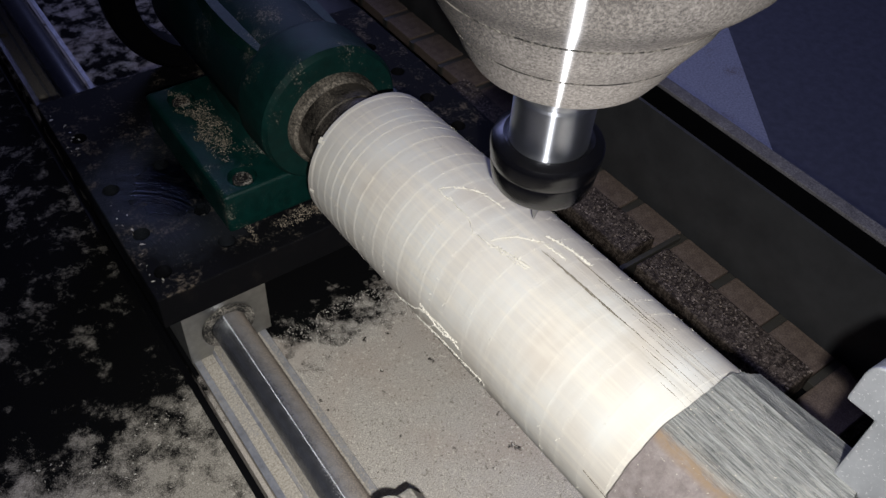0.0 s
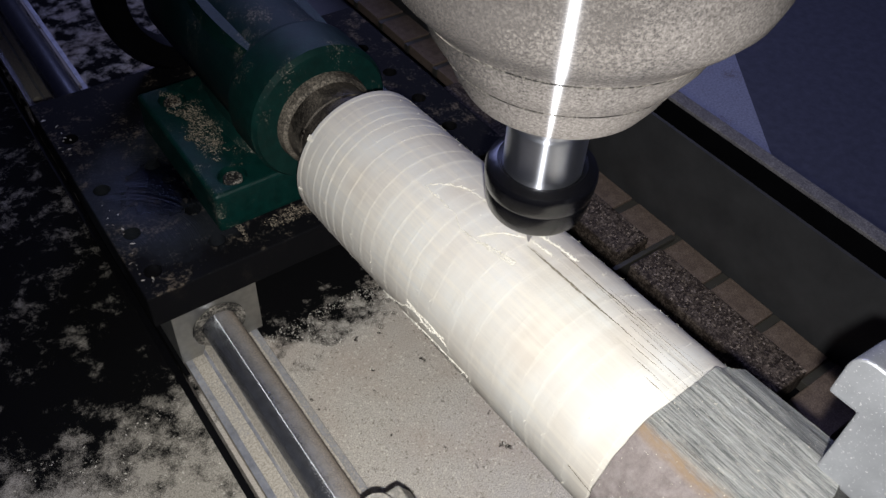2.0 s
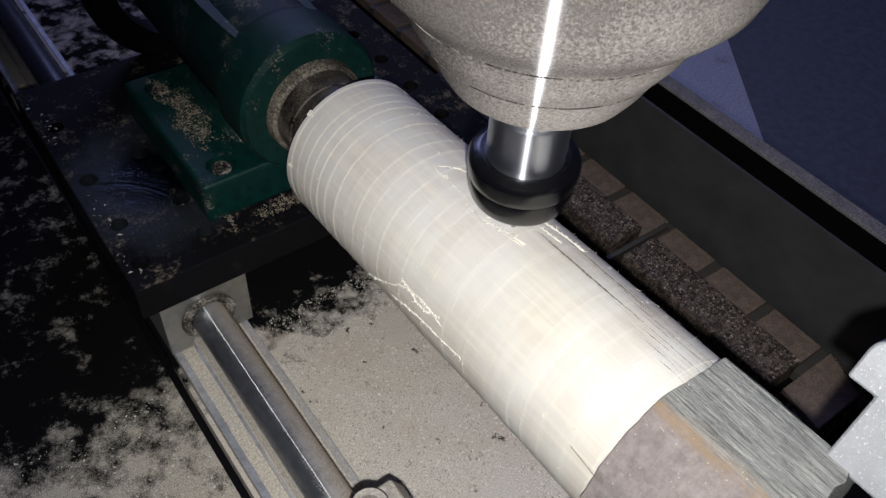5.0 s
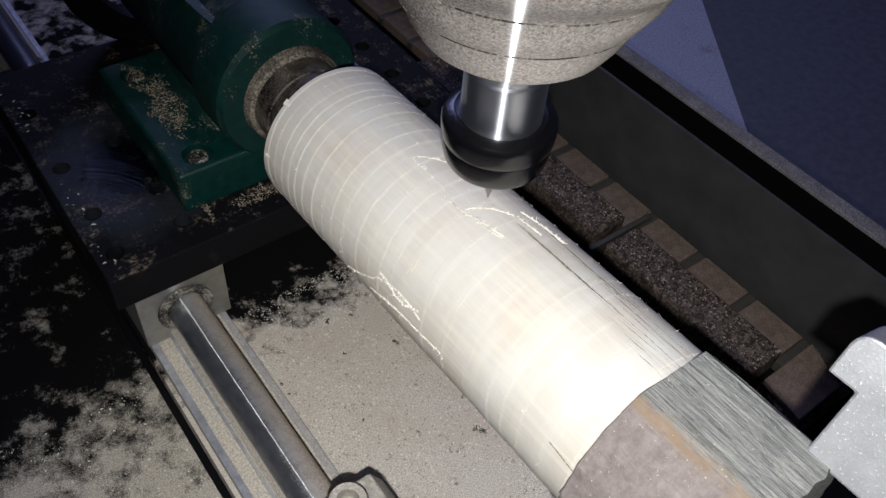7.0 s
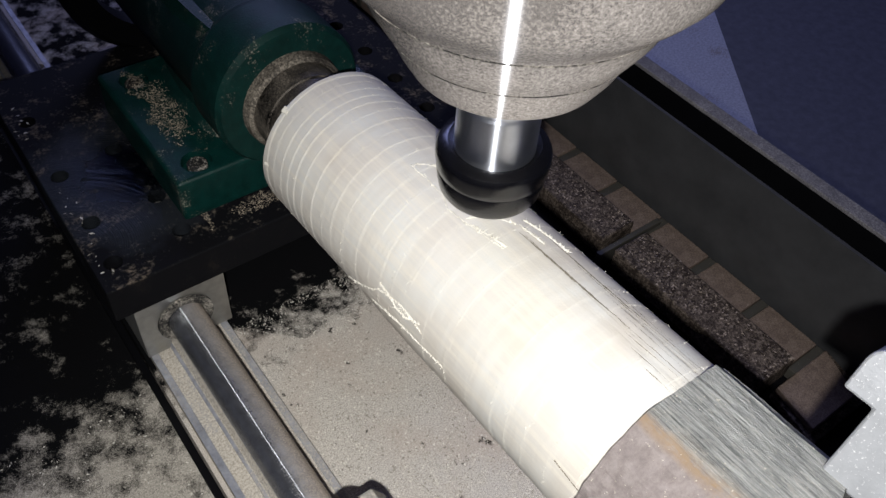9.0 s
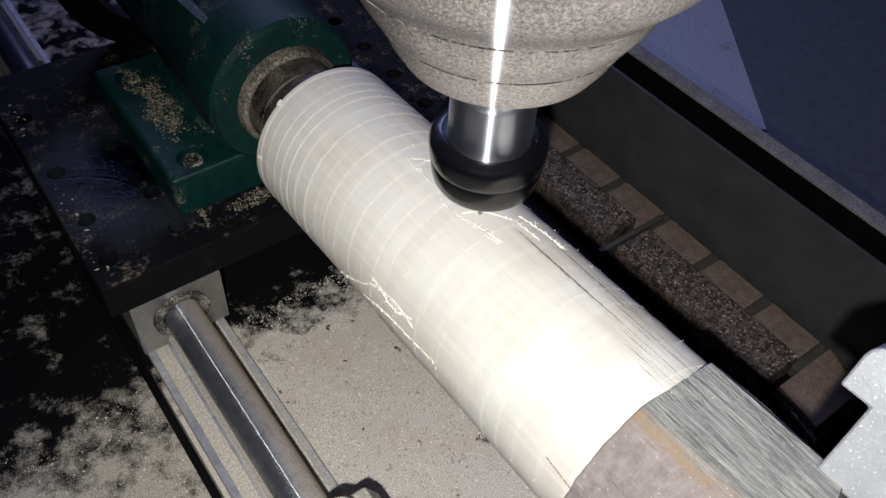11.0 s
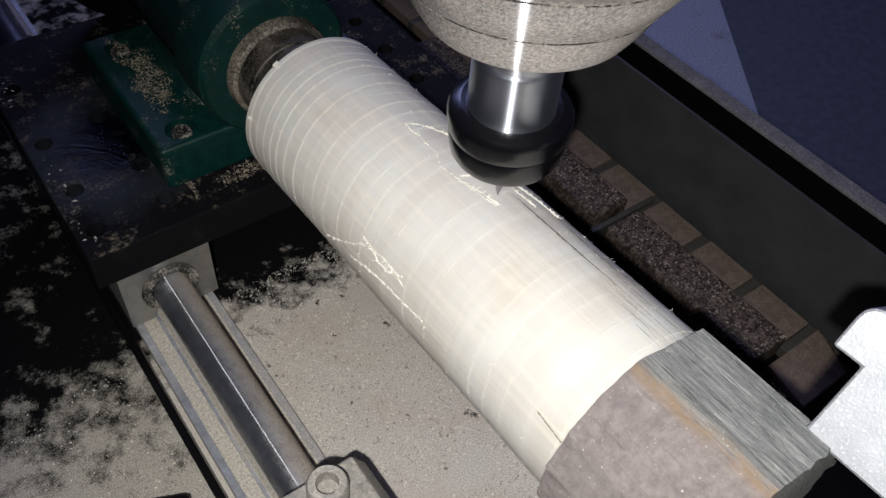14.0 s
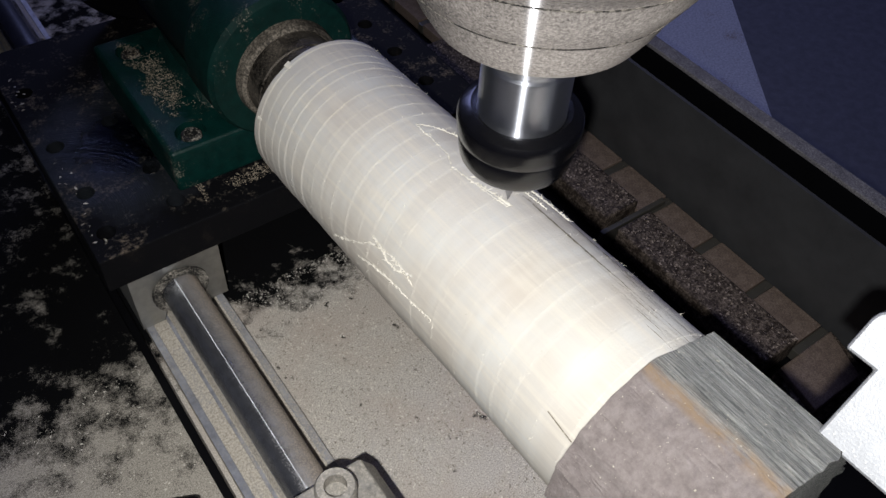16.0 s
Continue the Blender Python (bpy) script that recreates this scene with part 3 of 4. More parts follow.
tagged(lip, "dusty bluish grey top rim of the tray", "tray rim", kind="structure")
# black filler deepens the shade between wall and rim
tagged(part("slot_shade_fill", box_mesh(0.334, 0.3475, -0.6, 0.8, -0.092, -0.012), M_BLACK), "black filler for the shade in the slot behind the tray wall", "trim", kind="structure")

RAIL_X = -0.0545


def linear_rail():
    rail = empty("linear_rail", RAIL_X, 0, 0)
    w = 0.0225
    foot = prism([(-w, 0), (w, 0), (w, 0.005), (0.009, 0.006), (0.0045, 0.014), (0.0045, 0.022), (-0.0045, 0.022), (-0.0045, 0.014), (-0.009, 0.006), (-w, 0.005)], "XZ", -0.55, 0.75)
    support = part("support", foot, M_FLANGE, rail, "aluminium rail support dulled by sawdust")
    drill(support, [(x, y) for x in (-0.015, 0.015) for y in (0.3226, 0.4226, 0.5226)], 0.0036, 0.0008, 0.012, 20)
    for side in (-1, 1):
        x0, x1 = sorted((side * 0.0185, side * w))
        part("edge_strip", box_mesh(x0, x1, -0.549, 0.749, 0.0046, 0.0058, 0.0003), M_STRIP, rail, "bare grey aluminium edge")
        x0, x1 = sorted((side * 0.0095, side * 0.0113))
        part("edge_strip", box_mesh(x0, x1, -0.549, 0.749, 0.0046, 0.0068, 0.0003), M_STRIP, rail, "bare grey aluminium edge")
    near = lathe([(0.0094, -0.55), (0.01, -0.549), (0.01, 0.03)], 48, "Y", centre=(0, 0, 0.031))
    part("shaft", near, M_SHAFT_DUST, rail, "polished round steel shaft dulled by sawdust", smooth=True)
    far = lathe([(0.01, 0.03), (0.01, 0.749), (0.0094, 0.75)], 48, "Y", centre=(0, 0, 0.031))
    part("shaft", far, M_SHAFT, rail, "polished round steel shaft", smooth=True)
    tagged(rail, "supported round linear rail, steel shaft on an aluminium foot", "linear rail")


linear_rail()


def bearing_block(y0, y1, label):
    b = empty("bearing_block", RAIL_X, y0, 0)
    # open housing: two cheeks, a crown and the arch round the shaft
    outline = [(-0.0245, 0.012), (-0.0245, 0.0555), (0.0245, 0.0555), (0.0245, 0.012), (0.0125, 0.012)]
    for k in range(13):
        a = radians(-50 + k * (280 / 12))
        outline.append((0.0155 * math.cos(a), 0.031 + 0.0155 * math.sin(a)))
    outline.append((-0.0125, 0.012))
    housing = part("housing", prism(outline, "XZ", 0, y1 - y0), M_BLOCK, b)
    seal = lathe([(0.0105, -0.0012), (0.0154, -0.0012), (0.0154, 0.004), (0.0105, 0.004), (0.0105, -0.0012)], 40, "Y", centre=(0, 0, 0.031), cap=False)
    part("seal", seal, M_SEAL, housing, "black dust seal ring", smooth=True)
    return tagged(b, label, "bearing block")


bearing_block(0.0275, 0.075, "bare aluminium bearing block under the tailstock plate")
bearing_block(0.155, 0.2, "bare aluminium bearing block hidden under the plate")


def rail_clamp():
    """Carriage stop on the rail, with its cap screw."""
    c = empty("rail_clamp", RAIL_X, -0.1325, 0)
    outline = [(-0.0245, 0.0062), (-0.0245, 0.052), (-0.018, 0.0665), (0.018, 0.0665), (0.0245, 0.054), (0.0235, 0.0062), (0.0125, 0.0062), (0.0125, 0.045), (-0.0125, 0.045), (-0.0125, 0.0062)]
    body = part("body", prism(outline, "XZ", -0.05, 0.0075, 0.0012), M_STEEL, c, "dusty cast steel clamp body")
    socket_bolt("cap_screw", 0.001, -0.003, 0.0665, 0.0085, 0.0125, body, hole=0.55)
    tagged(c, "dusty steel clamp with a cap screw on the linear rail", "rail clamp")


rail_clamp()


def clamp_lever():
    v = empty("clamp_lever", -0.083, -0.087, 0.006)
    part("pin", lathe([(0.0022, -0.03), (0.0026, -0.0295), (0.0026, 0.0)], 24, "X"), M_SHAFT, v, "bright steel pin", smooth=True)
    part("sleeve", lathe([(0.0050, -0.048), (0.0058, -0.047), (0.0058, -0.018), (0.0048, -0.016)], 28, "X", centre=(0, 0.003, 0)), M_BLACK, v, "black grip sleeve", smooth=True)
    v.rotation_euler = (0, 0, radians(-24))
    tagged(v, "black clamp lever with a bright steel pin on the side table", "clamp lever")


clamp_lever()


# ---- tailstock on its plate ----
def tail_plate():
    p = empty("tailstock_plate", 0, 0.022, 0.0567)
    holes = [(-0.0783, 0.0392), (-0.0772, 0.0706), (-0.0425, 0.0707), (-0.0416, 0.0419), (-0.0468, 0.1177), (-0.0783, 0.112), (-0.078, 0.165),
             (0.1208, 0.158), (0.1218, 0.1241), (0.122, 0.09), (0.122, 0.056)]
    body = part("plate", box_mesh(-0.0885, 0.143, 0, 0.188, 0, 0.0215, 0.0008), M_PLATE, p, "black milled steel plate with counterbored holes")
    drill(body, [(x, y - 0.022) for x, y in holes], 0.0047, 0.008, 0.03)
    for k, (x, y) in enumerate(holes):
        if k in (0, 2, 3, 8):
            socket_bolt("bolt", x, y - 0.022, 0.008, 0.0040, 0.0045 + 0.001 * (k % 3), body, M_STEEL, hole=0.5)
    return tagged(p, "black steel carriage plate sprinkled with sawdust", "machine plate")


tail_plate()


def tailstock():
    t = empty("tailstock", AXIS_X, 0.045, 0.0783)
    foot = part("foot", box_mesh(-0.0645, 0.0645, 0, 0.106, 0, 0.0257, 0.0022, segments=3), M_GREEN_BASE, t, "dark green cast foot with drifts of sawdust")
    drill(foot, [(x, y) for x in (-0.049, 0.049) for y in (0.0115, 0.0905)], 0.0078, 0.0205, 0.03)
    h = AXIS_Z - 0.0783
    # pedestal: waisted web that spreads to the foot
    web = bmesh.new()
    levels = [(0.024, 0.040, 0.012, 0.100), (0.030, 0.033, 0.016, 0.104), (0.040, 0.031, 0.018, 0.112), (h, 0.036, 0.006, 0.13), (h + 0.03, 0.026, 0.010, 0.13)]
    rings = []
    for z, half, y0, y1 in levels:
        ring = []
        for k in range(32):
            a = 2 * math.pi * (k + 0.5) / 32
            cx, cy = math.cos(a), math.sin(a)
            sq = 1 / max(abs(cx), abs(cy)) ** 0.55
            ring.append(web.verts.new((half * cx * sq, (y0 + y1) / 2 + (y1 - y0) / 2 * cy * sq, z)))
        rings.append(ring)
    for a, b in zip(rings, rings[1:]):
        for k in range(32):
            web.faces.new((a[k], a[(k + 1) % 32], b[(k + 1) % 32], b[k]))
    web.faces.new(rings[-1])
    bmesh.ops.recalc_face_normals(web, faces=web.faces[:])
    part("pedestal", web, M_GREEN, t, "dark green cast pedestal streaked with sawdust", smooth=True)
    barrel = lathe([(0.030, -0.003), (0.0375, -0.002), (0.0395, 0.001), (0.0395, 0.026), (0.0385, 0.029), (0.036, 0.034), (0.036, 0.15), (0.033, 0.155)], 64, "Y", centre=(0, 0, h))
    barrel_part = part("barrel", barrel, M_GREEN, t, "dark green cast barrel", smooth=True)
    collar = lathe([(0.018, -0.004), (0.0245, -0.0095), (0.0262, -0.008), (0.0270, -0.0025), (0.018, -0.0025)], 56, "Y", centre=(0, 0, h), cap=False)
    part("collar", collar, M_COLLAR, barrel_part, "collar caked with sawdust", smooth=True)
    quill = lathe([(0.0235, -0.004), (0.0235, -0.020), (0.0228, -0.0205), (0.0228, -0.0235), (0.0238, -0.024), (0.0238, -0.037), (0.0225, -0.0395), (0.006, -0.0415), (0.003, -0.0445)], 64, "Y", centre=(0, 0, h))
    part("quill", quill, M_QUILL, t, "steel live centre filmed with sawdust", smooth=True)
    wheel = lathe([(0.044, 0.156), (0.058, 0.156), (0.062, 0.160), (0.062, 0.168), (0.058, 0.172), (0.044, 0.172), (0.044, 0.156)], 64, "Y", centre=(0, 0, h), cap=False)
    lathe([(0.014, 0.15), (0.014, 0.176)], 32, "Y", bm=wheel, centre=(0, 0, h))
    for k in range(3):
        a = radians(90 + 120 * k)
        c, s = math.cos(a), math.sin(a)
        spoke = box_mesh(0.012, 0.047, 0.160, 0.169, -0.005, 0.005)
        bmesh.ops.transform(spoke, matrix=Matrix.Translation((0, 0, h)) @ Matrix.Rotation(a, 4, "Y"), verts=spoke.verts[:])
        me = bpy.data.meshes.new("tmp")
        spoke.to_mesh(me)
        spoke.free()
        wheel.from_mesh(me)
        bpy.data.meshes.remove(me)
    part("handwheel", wheel, M_BLACK, t, "black handwheel", smooth=True)
    for x in (-0.049, 0.049):
        for y in (0.0115, 0.0905):
            socket_bolt("bolt", x, y, 0.0205, 0.0052, 0.0042, foot, M_SEAL, hole=0.6)
    return tagged(t, "dark green cast tailstock dusted with sawdust, live centre holding the log", "tailstock")


tailstock()


# ---- the turned log ----
def log():
    top = empty("log", AXIS_X, 0, AXIS_Z)
    bm = bmesh.new()
    ny, na, y0, y1 = 690, 150, 0.0045, -0.1988
    rnd = random.Random(4)
    edges, y = [y0], y0
    while y > y1:
        y -= 0.0062 + rnd.random() * 0.0085 if y < -0.05 else 0.0052 + rnd.random() * 0.003
        edges.append(y)
    depth = [rnd.uniform(-0.00022, 0.00018) for _ in edges]
    tilt = 0.0035
    rows = []
    for i in range(ny + 1):
        y = y0 + (y1 - y0) * i / ny
        row = []
        for k in range(na):
            a = 2 * math.pi * k / na
            yy = y + tilt * math.sin(a - 0.9)
            n = max([j for j in range(len(edges)) if edges[j] >= yy] or [0])
            nxt = edges[n + 1] if n + 1 < len(edges) else edges[n] - 0.008
            u = (edges[n] - yy) / max(1e-6, edges[n] - nxt)
            ridge = max(0.0, 1 - abs(u - 0.04) / 0.08) * 0.00012 * (0.6 + noise.noise((a * 9, n * 3.1, 5.0)))
            r = LOG_R + depth[n] * 0.35 + (0.00024 if n < 9 else 0.00016) * (u - 0.5) * (0.75 + 0.9 * noise.noise((a * 1.4, n * 1.7, 8.0))) + ridge + 0.0003 * noise.noise((a * 1.5, y * 25, 3.0)) + 0.00004 * noise.noise((a * 9, y * 700, 1.0))
            if i == 0:
                r -= 0.0012
            row.append(bm.verts.new((r * math.sin(a), y, r * math.cos(a))))
        rows.append(row)
    for a, b in zip(rows, rows[1:]):
        for k in range(na):
            bm.faces.new((a[k], a[(k + 1) % na], b[(k + 1) % na], b[k]))
    bm.faces.new(rows[0])
    bm.faces.new(rows[-1][::-1])
    bmesh.ops.recalc_face_normals(bm, faces=bm.faces[:])
    part("turned_section", bm, M_LOG, top, "pale turned wood with fine spiral tool marks", smooth=True, sharp=80)
    # weathered, many-sided rough end
    corners = [(-33, 0.0412), (15, 0.0405), (62, 0.0415), (106, 0.041), (150, 0.0415), (196, 0.041), (238, 0.0415), (262, 0.0408), (284, 0.0406), (305, 0.0409)]
    bm = bmesh.new()
    rings = []
    ys = [-0.1984 - 0.0012 * k for k in range(44)]
    for y in ys:
        ring = []
        for k in range(160):
            a = 360.0 * k / 160 - 33
            for (a0, r0), (a1, r1) in zip(corners, corners[1:] + [(corners[0][0] + 360, corners[0][1])]):
                if a0 <= a < a1:
                    break
            p0 = Vector((r0 * math.sin(radians(a0)), r0 * math.cos(radians(a0))))
            p1 = Vector((r1 * math.sin(radians(a1)), r1 * math.cos(radians(a1))))
            d = Vector((math.sin(radians(a)), math.cos(radians(a))))
            e = p1 - p0
            r = (p0.x * e.y - p0.y * e.x) / (d.x * e.y - d.y * e.x)
            r = max(r, LOG_R + 0.0007)
            grain = noise.noise((a * 0.9, y * 12, 7.0)) * 0.00055 + noise.noise((a * 0.2, y * 30, 2.0)) * 0.0006
            if -33 < a < 62:
                grain += 0.0005 * noise.noise((a * 2.2, y * 6, 9.0))
            r += grain
            ring.append(bm.verts.new((r * d.x, y + (0.0012 * noise.noise((a * 0.15, 4.0, 1.0)) if y == ys[-1] else 0), r * d.y)))
        rings.append(ring)
    for a, b in zip(rings, rings[1:]):
        for k in range(160):
            bm.faces.new((a[k], a[(k + 1) % 160], b[(k + 1) % 160], b[k]))
    bm.faces.new(rings[0])
    bm.faces.new(rings[-1])
    bmesh.ops.recalc_face_normals(bm, faces=bm.faces[:])
    part("rough_end", bm, M_BARK, top, "weathered grey and brown rough wood, an ochre seam along it", smooth=True)

    def on_log(deg, y, lift=0.0003):
        a = radians(deg)
        return Vector(((LOG_R + lift) * math.sin(a), y, (LOG_R + lift) * math.cos(a)))

    def burr(points, width, seed, fuzz):
        """A ragged raised line of fibres along (degrees, y) points on the log."""
        rnd = random.Random(seed)
        bm = bmesh.new()
        line = []
        points = [(a + 4.0, b + 0.003) for a, b in points]
        for (a0, b0), (a1, b1) in zip(points, points[1:]):
            n = max(2, int(math.hypot((a1 - a0) * 0.00064, b1 - b0) / 0.0005))
            line += [(a0 + (a1 - a0) * k / n, b0 + (b1 - b0) * k / n) for k in range(n)]
        prev = None
        for deg, y in line:
            deg += rnd.gauss(0, 0.35)
            y += rnd.gauss(0, 0.0002)
            w = width * rnd.uniform(0.5, 1.4)
            sec = [bm.verts.new(on_log(deg - w / 0.00064, y, -0.0002)), bm.verts.new(on_log(deg, y + w * 0.4, w * rnd.uniform(0.4, 1.5))), bm.verts.new(on_log(deg + w / 0.00064, y + w, -0.0002))]
            if prev:
                for k in range(2):
                    bm.faces.new((prev[k], prev[k + 1], sec[k + 1], sec[k]))
            prev = sec
            if rnd.random() < fuzz:
                c = on_log(deg, y, 0.0002)
                d = Vector((rnd.gauss(0, 1), rnd.gauss(0, 1), rnd.gauss(0.6, 0.6))).normalized() * rnd.uniform(0.0008, 0.0026)
                s = Vector((rnd.gauss(0, 1), rnd.gauss(0, 1), rnd.gauss(0, 1))).normalized() * 0.00022
                f = [bm.verts.new(c - s), bm.verts.new(c + s), bm.verts.new(c + d + s * 0.4)]
                bm.faces.new(f)
        part("burr", bm, M_BURR, top, "raised pale wood fibres along an engraved line")

    burr([(-25, -0.0672), (-19, -0.0695), (-13, -0.0732), (-8, -0.078), (-5, -0.082), (-2.5, -0.094)], 0.00035, 1, 0.15)
    burr([(-25, -0.0672), (-24.5, -0.0786), (-25, -0.088), (-29.5, -0.094), (-29, -0.1), (-28, -0.1055), (-26, -0.118), (-23.5, -0.1235)], 0.00028, 2, 0.12)
    burr([(-29, -0.1055), (-26, -0.1075), (-25, -0.113), (-23, -0.119), (-22, -0.124)], 0.0005, 4, 0.6)
    burr([(-26, -0.1035), (-20, -0.1055), (-14, -0.108), (-9, -0.112), (-4, -0.1165)], 0.00042, 3, 0.5)
    burr([(3, -0.115), (7, -0.122), (9, -0.128), (10, -0.136)], 0.0006, 9, 0.9)
    burr([(-3, -0.1165), (-2, -0.123), (-1, -0.130)], 0.0004, 12, 0.8)
    burr([(-125, -0.066), (-115, -0.077), (-106, -0.0865), (-100, -0.0905), (-97, -0.098), (-95, -0.1055), (-97, -0.114), (-99, -0.119)], 0.00042, 5, 0.6)
    burr([(-95, -0.0905), (-96, -0.096), (-100, -0.102), (-100, -0.108), (-96, -0.113), (-94, -0.1165)], 0.0005, 6, 0.6)
    burr([(-118, -0.085), (-113, -0.095), (-110, -0.107), (-108, -0.122), (-106, -0.132)], 0.0004, 7, 0.9)

    def crack(deg, y_from, y_to, width, seed, lean=0.0):
        """A drying crack: a dark, wavering, tapering split along the grain."""
        rnd = random.Random(seed)
        bm = bmesh.new()
        n = int(abs(y_to - y_from) / 0.0012)
        wander, prev = 0.0, None
        for k in range(n + 1):
            u = k / n
            y = y_from + (y_to - y_from) * u
            wander = wander * 0.93 + rnd.gauss(0, 0.12)
            w = width * (0.25 + 0.75 * math.sin(math.pi * min(1.0, u * 1.3 + 0.1)) ** 2) * rnd.uniform(0.45, 1.2) / 0.00064
            c = deg + lean * u + wander
            sec = [bm.verts.new(on_log(c - w / 2, y, 0.00026)), bm.verts.new(on_log(c + w / 2, y, 0.00026))]
            if prev:
                bm.faces.new((prev[0], prev[1], sec[1], sec[0]))
            prev = sec
        part("crack", bm, M_CRACK, top, "dark drying crack along the grain")

    crack(-4.5, -0.117, -0.1986, 0.0011, 21, 1.5)
    crack(-3.0, -0.1185, -0.165, 0.0004, 22, -0.8)
    crack(10.3, -0.126, -0.1986, 0.0010, 23, 1.0)
    crack(8.2, -0.140, -0.1986, 0.00035, 24, 1.2)
    crack(5.0, -0.160, -0.1986, 0.00028, 25, 0.6)
    crack(-7.5, -0.172, -0.1986, 0.0003, 26, 1.0)
    crack(-12.2, -0.178, -0.1986, 0.00032, 27, -0.6)
    crack(1.5, -0.168, -0.1986, 0.0003, 28, -0.5)
    crack(14.0, -0.150, -0.1986, 0.0003, 29, 0.5)
    crack(-16.0, -0.186, -0.1986, 0.0003, 30, -0.5)
    # fringe of fibres standing off the surface
    rnd = random.Random(11)
    bm = bmesh.new()
    for _ in range(2600):
        deg, y = rnd.uniform(-125, 75), edges[rnd.randrange(1, len(edges) - 1)]
        y += -tilt * math.sin(radians(deg) - 0.9) + rnd.gauss(0, 0.0003)
        if y < -0.1975:
            continue
        c = on_log(deg, y, 0.0)
        n = on_log(deg, 0, 1.0).normalized()
        d = (n * rnd.uniform(0.2, 1) + Vector((rnd.gauss(0, 0.7), rnd.gauss(0, 0.7), rnd.gauss(0, 0.7)))) * rnd.uniform(0.00015, 0.0008)
        s = Vector((rnd.gauss(0, 1), rnd.gauss(0, 1), rnd.gauss(0, 1))).normalized() * 0.00012
        bm.faces.new([bm.verts.new(c - s), bm.verts.new(c + s), bm.verts.new(c + d)])
    tagged(part("wood_fuzz", bm, M_BURR, top, "fine loose wood fuzz"), kind="stuff")
    # slit at the near end and chips at the tail end
    slit = bmesh.new()
    pts = [(-85.0 - 0.25 * k, -0.1848 - 0.00135 * k) for k in range(10)]
    for (a0, b0), (a1, b1) in zip(pts, pts[1:]):
        slit.faces.new([slit.verts.new(on_log(a0, b0, 0.0003)), slit.verts.new(on_log(a0 + 0.7, b0 - 0.0003, 0.0003)), slit.verts.new(on_log(a1 + 0.7, b1 - 0.0003, 0.0003)), slit.verts.new(on_log(a1, b1, 0.0003))])
    part("slit", slit, M_CRACK, top, "dark narrow slit in the wood")
    for deg, y, s in ((-53, 0.003, 0.0016), (-94, 0.001, 0.0012), (-51, 0.004, 0.001)):
        chip = box_mesh(-s * 0.6, s * 0.6, -s, s, -s * 0.4, s * 0.4, s * 0.2)
        part("chip", chip, M_BURR, top, at=Matrix.Translation(on_log(deg, y, 0.0)) @ pose(0, 0, 0, 0, deg, 20))
    return tagged(top, "pale turned log, part engraved, with a rough grey near end", "log")


LOG = log()


def chuck():
    c = empty("chuck", AXIS_X, 0, AXIS_Z)
    body = lathe([(0.012, -0.2845), (0.098, -0.2845), (0.100, -0.2865), (0.100, -0.33), (0.096, -0.334), (0.04, -0.336), (0.04, -0.42)], 72, "Y")
    part("body", body, M_CHUCK, c, "grey iron chuck body", smooth=True)
    # stepped jaw: radius against y, thick across
    outline = [(0.0375, -0.241), (0.063, -0.241), (0.063, -0.2315), (0.0740, -0.2315), (0.0765, -0.2320), (0.0785, -0.2335), (0.0796, -0.2355), (0.0800, -0.2380), (0.0800, -0.284), (0.0375, -0.284)]
    for k in (0, 2):
        jaw = prism(outline, "XY", -0.020, 0.0, 0.0009)
        # radius runs along x here: turn it up, then round the axis; the flat side looks against the turn
        part("jaw", jaw, M_JAW, c, "silver cast stepped jaw", at=pose(0, 0, 0, 0, 10 - 90 + 90 * k, 0))
    return tagged(c, "lathe chuck with silver stepped jaws gripping the log", "chuck")


CHUCK = chuck()


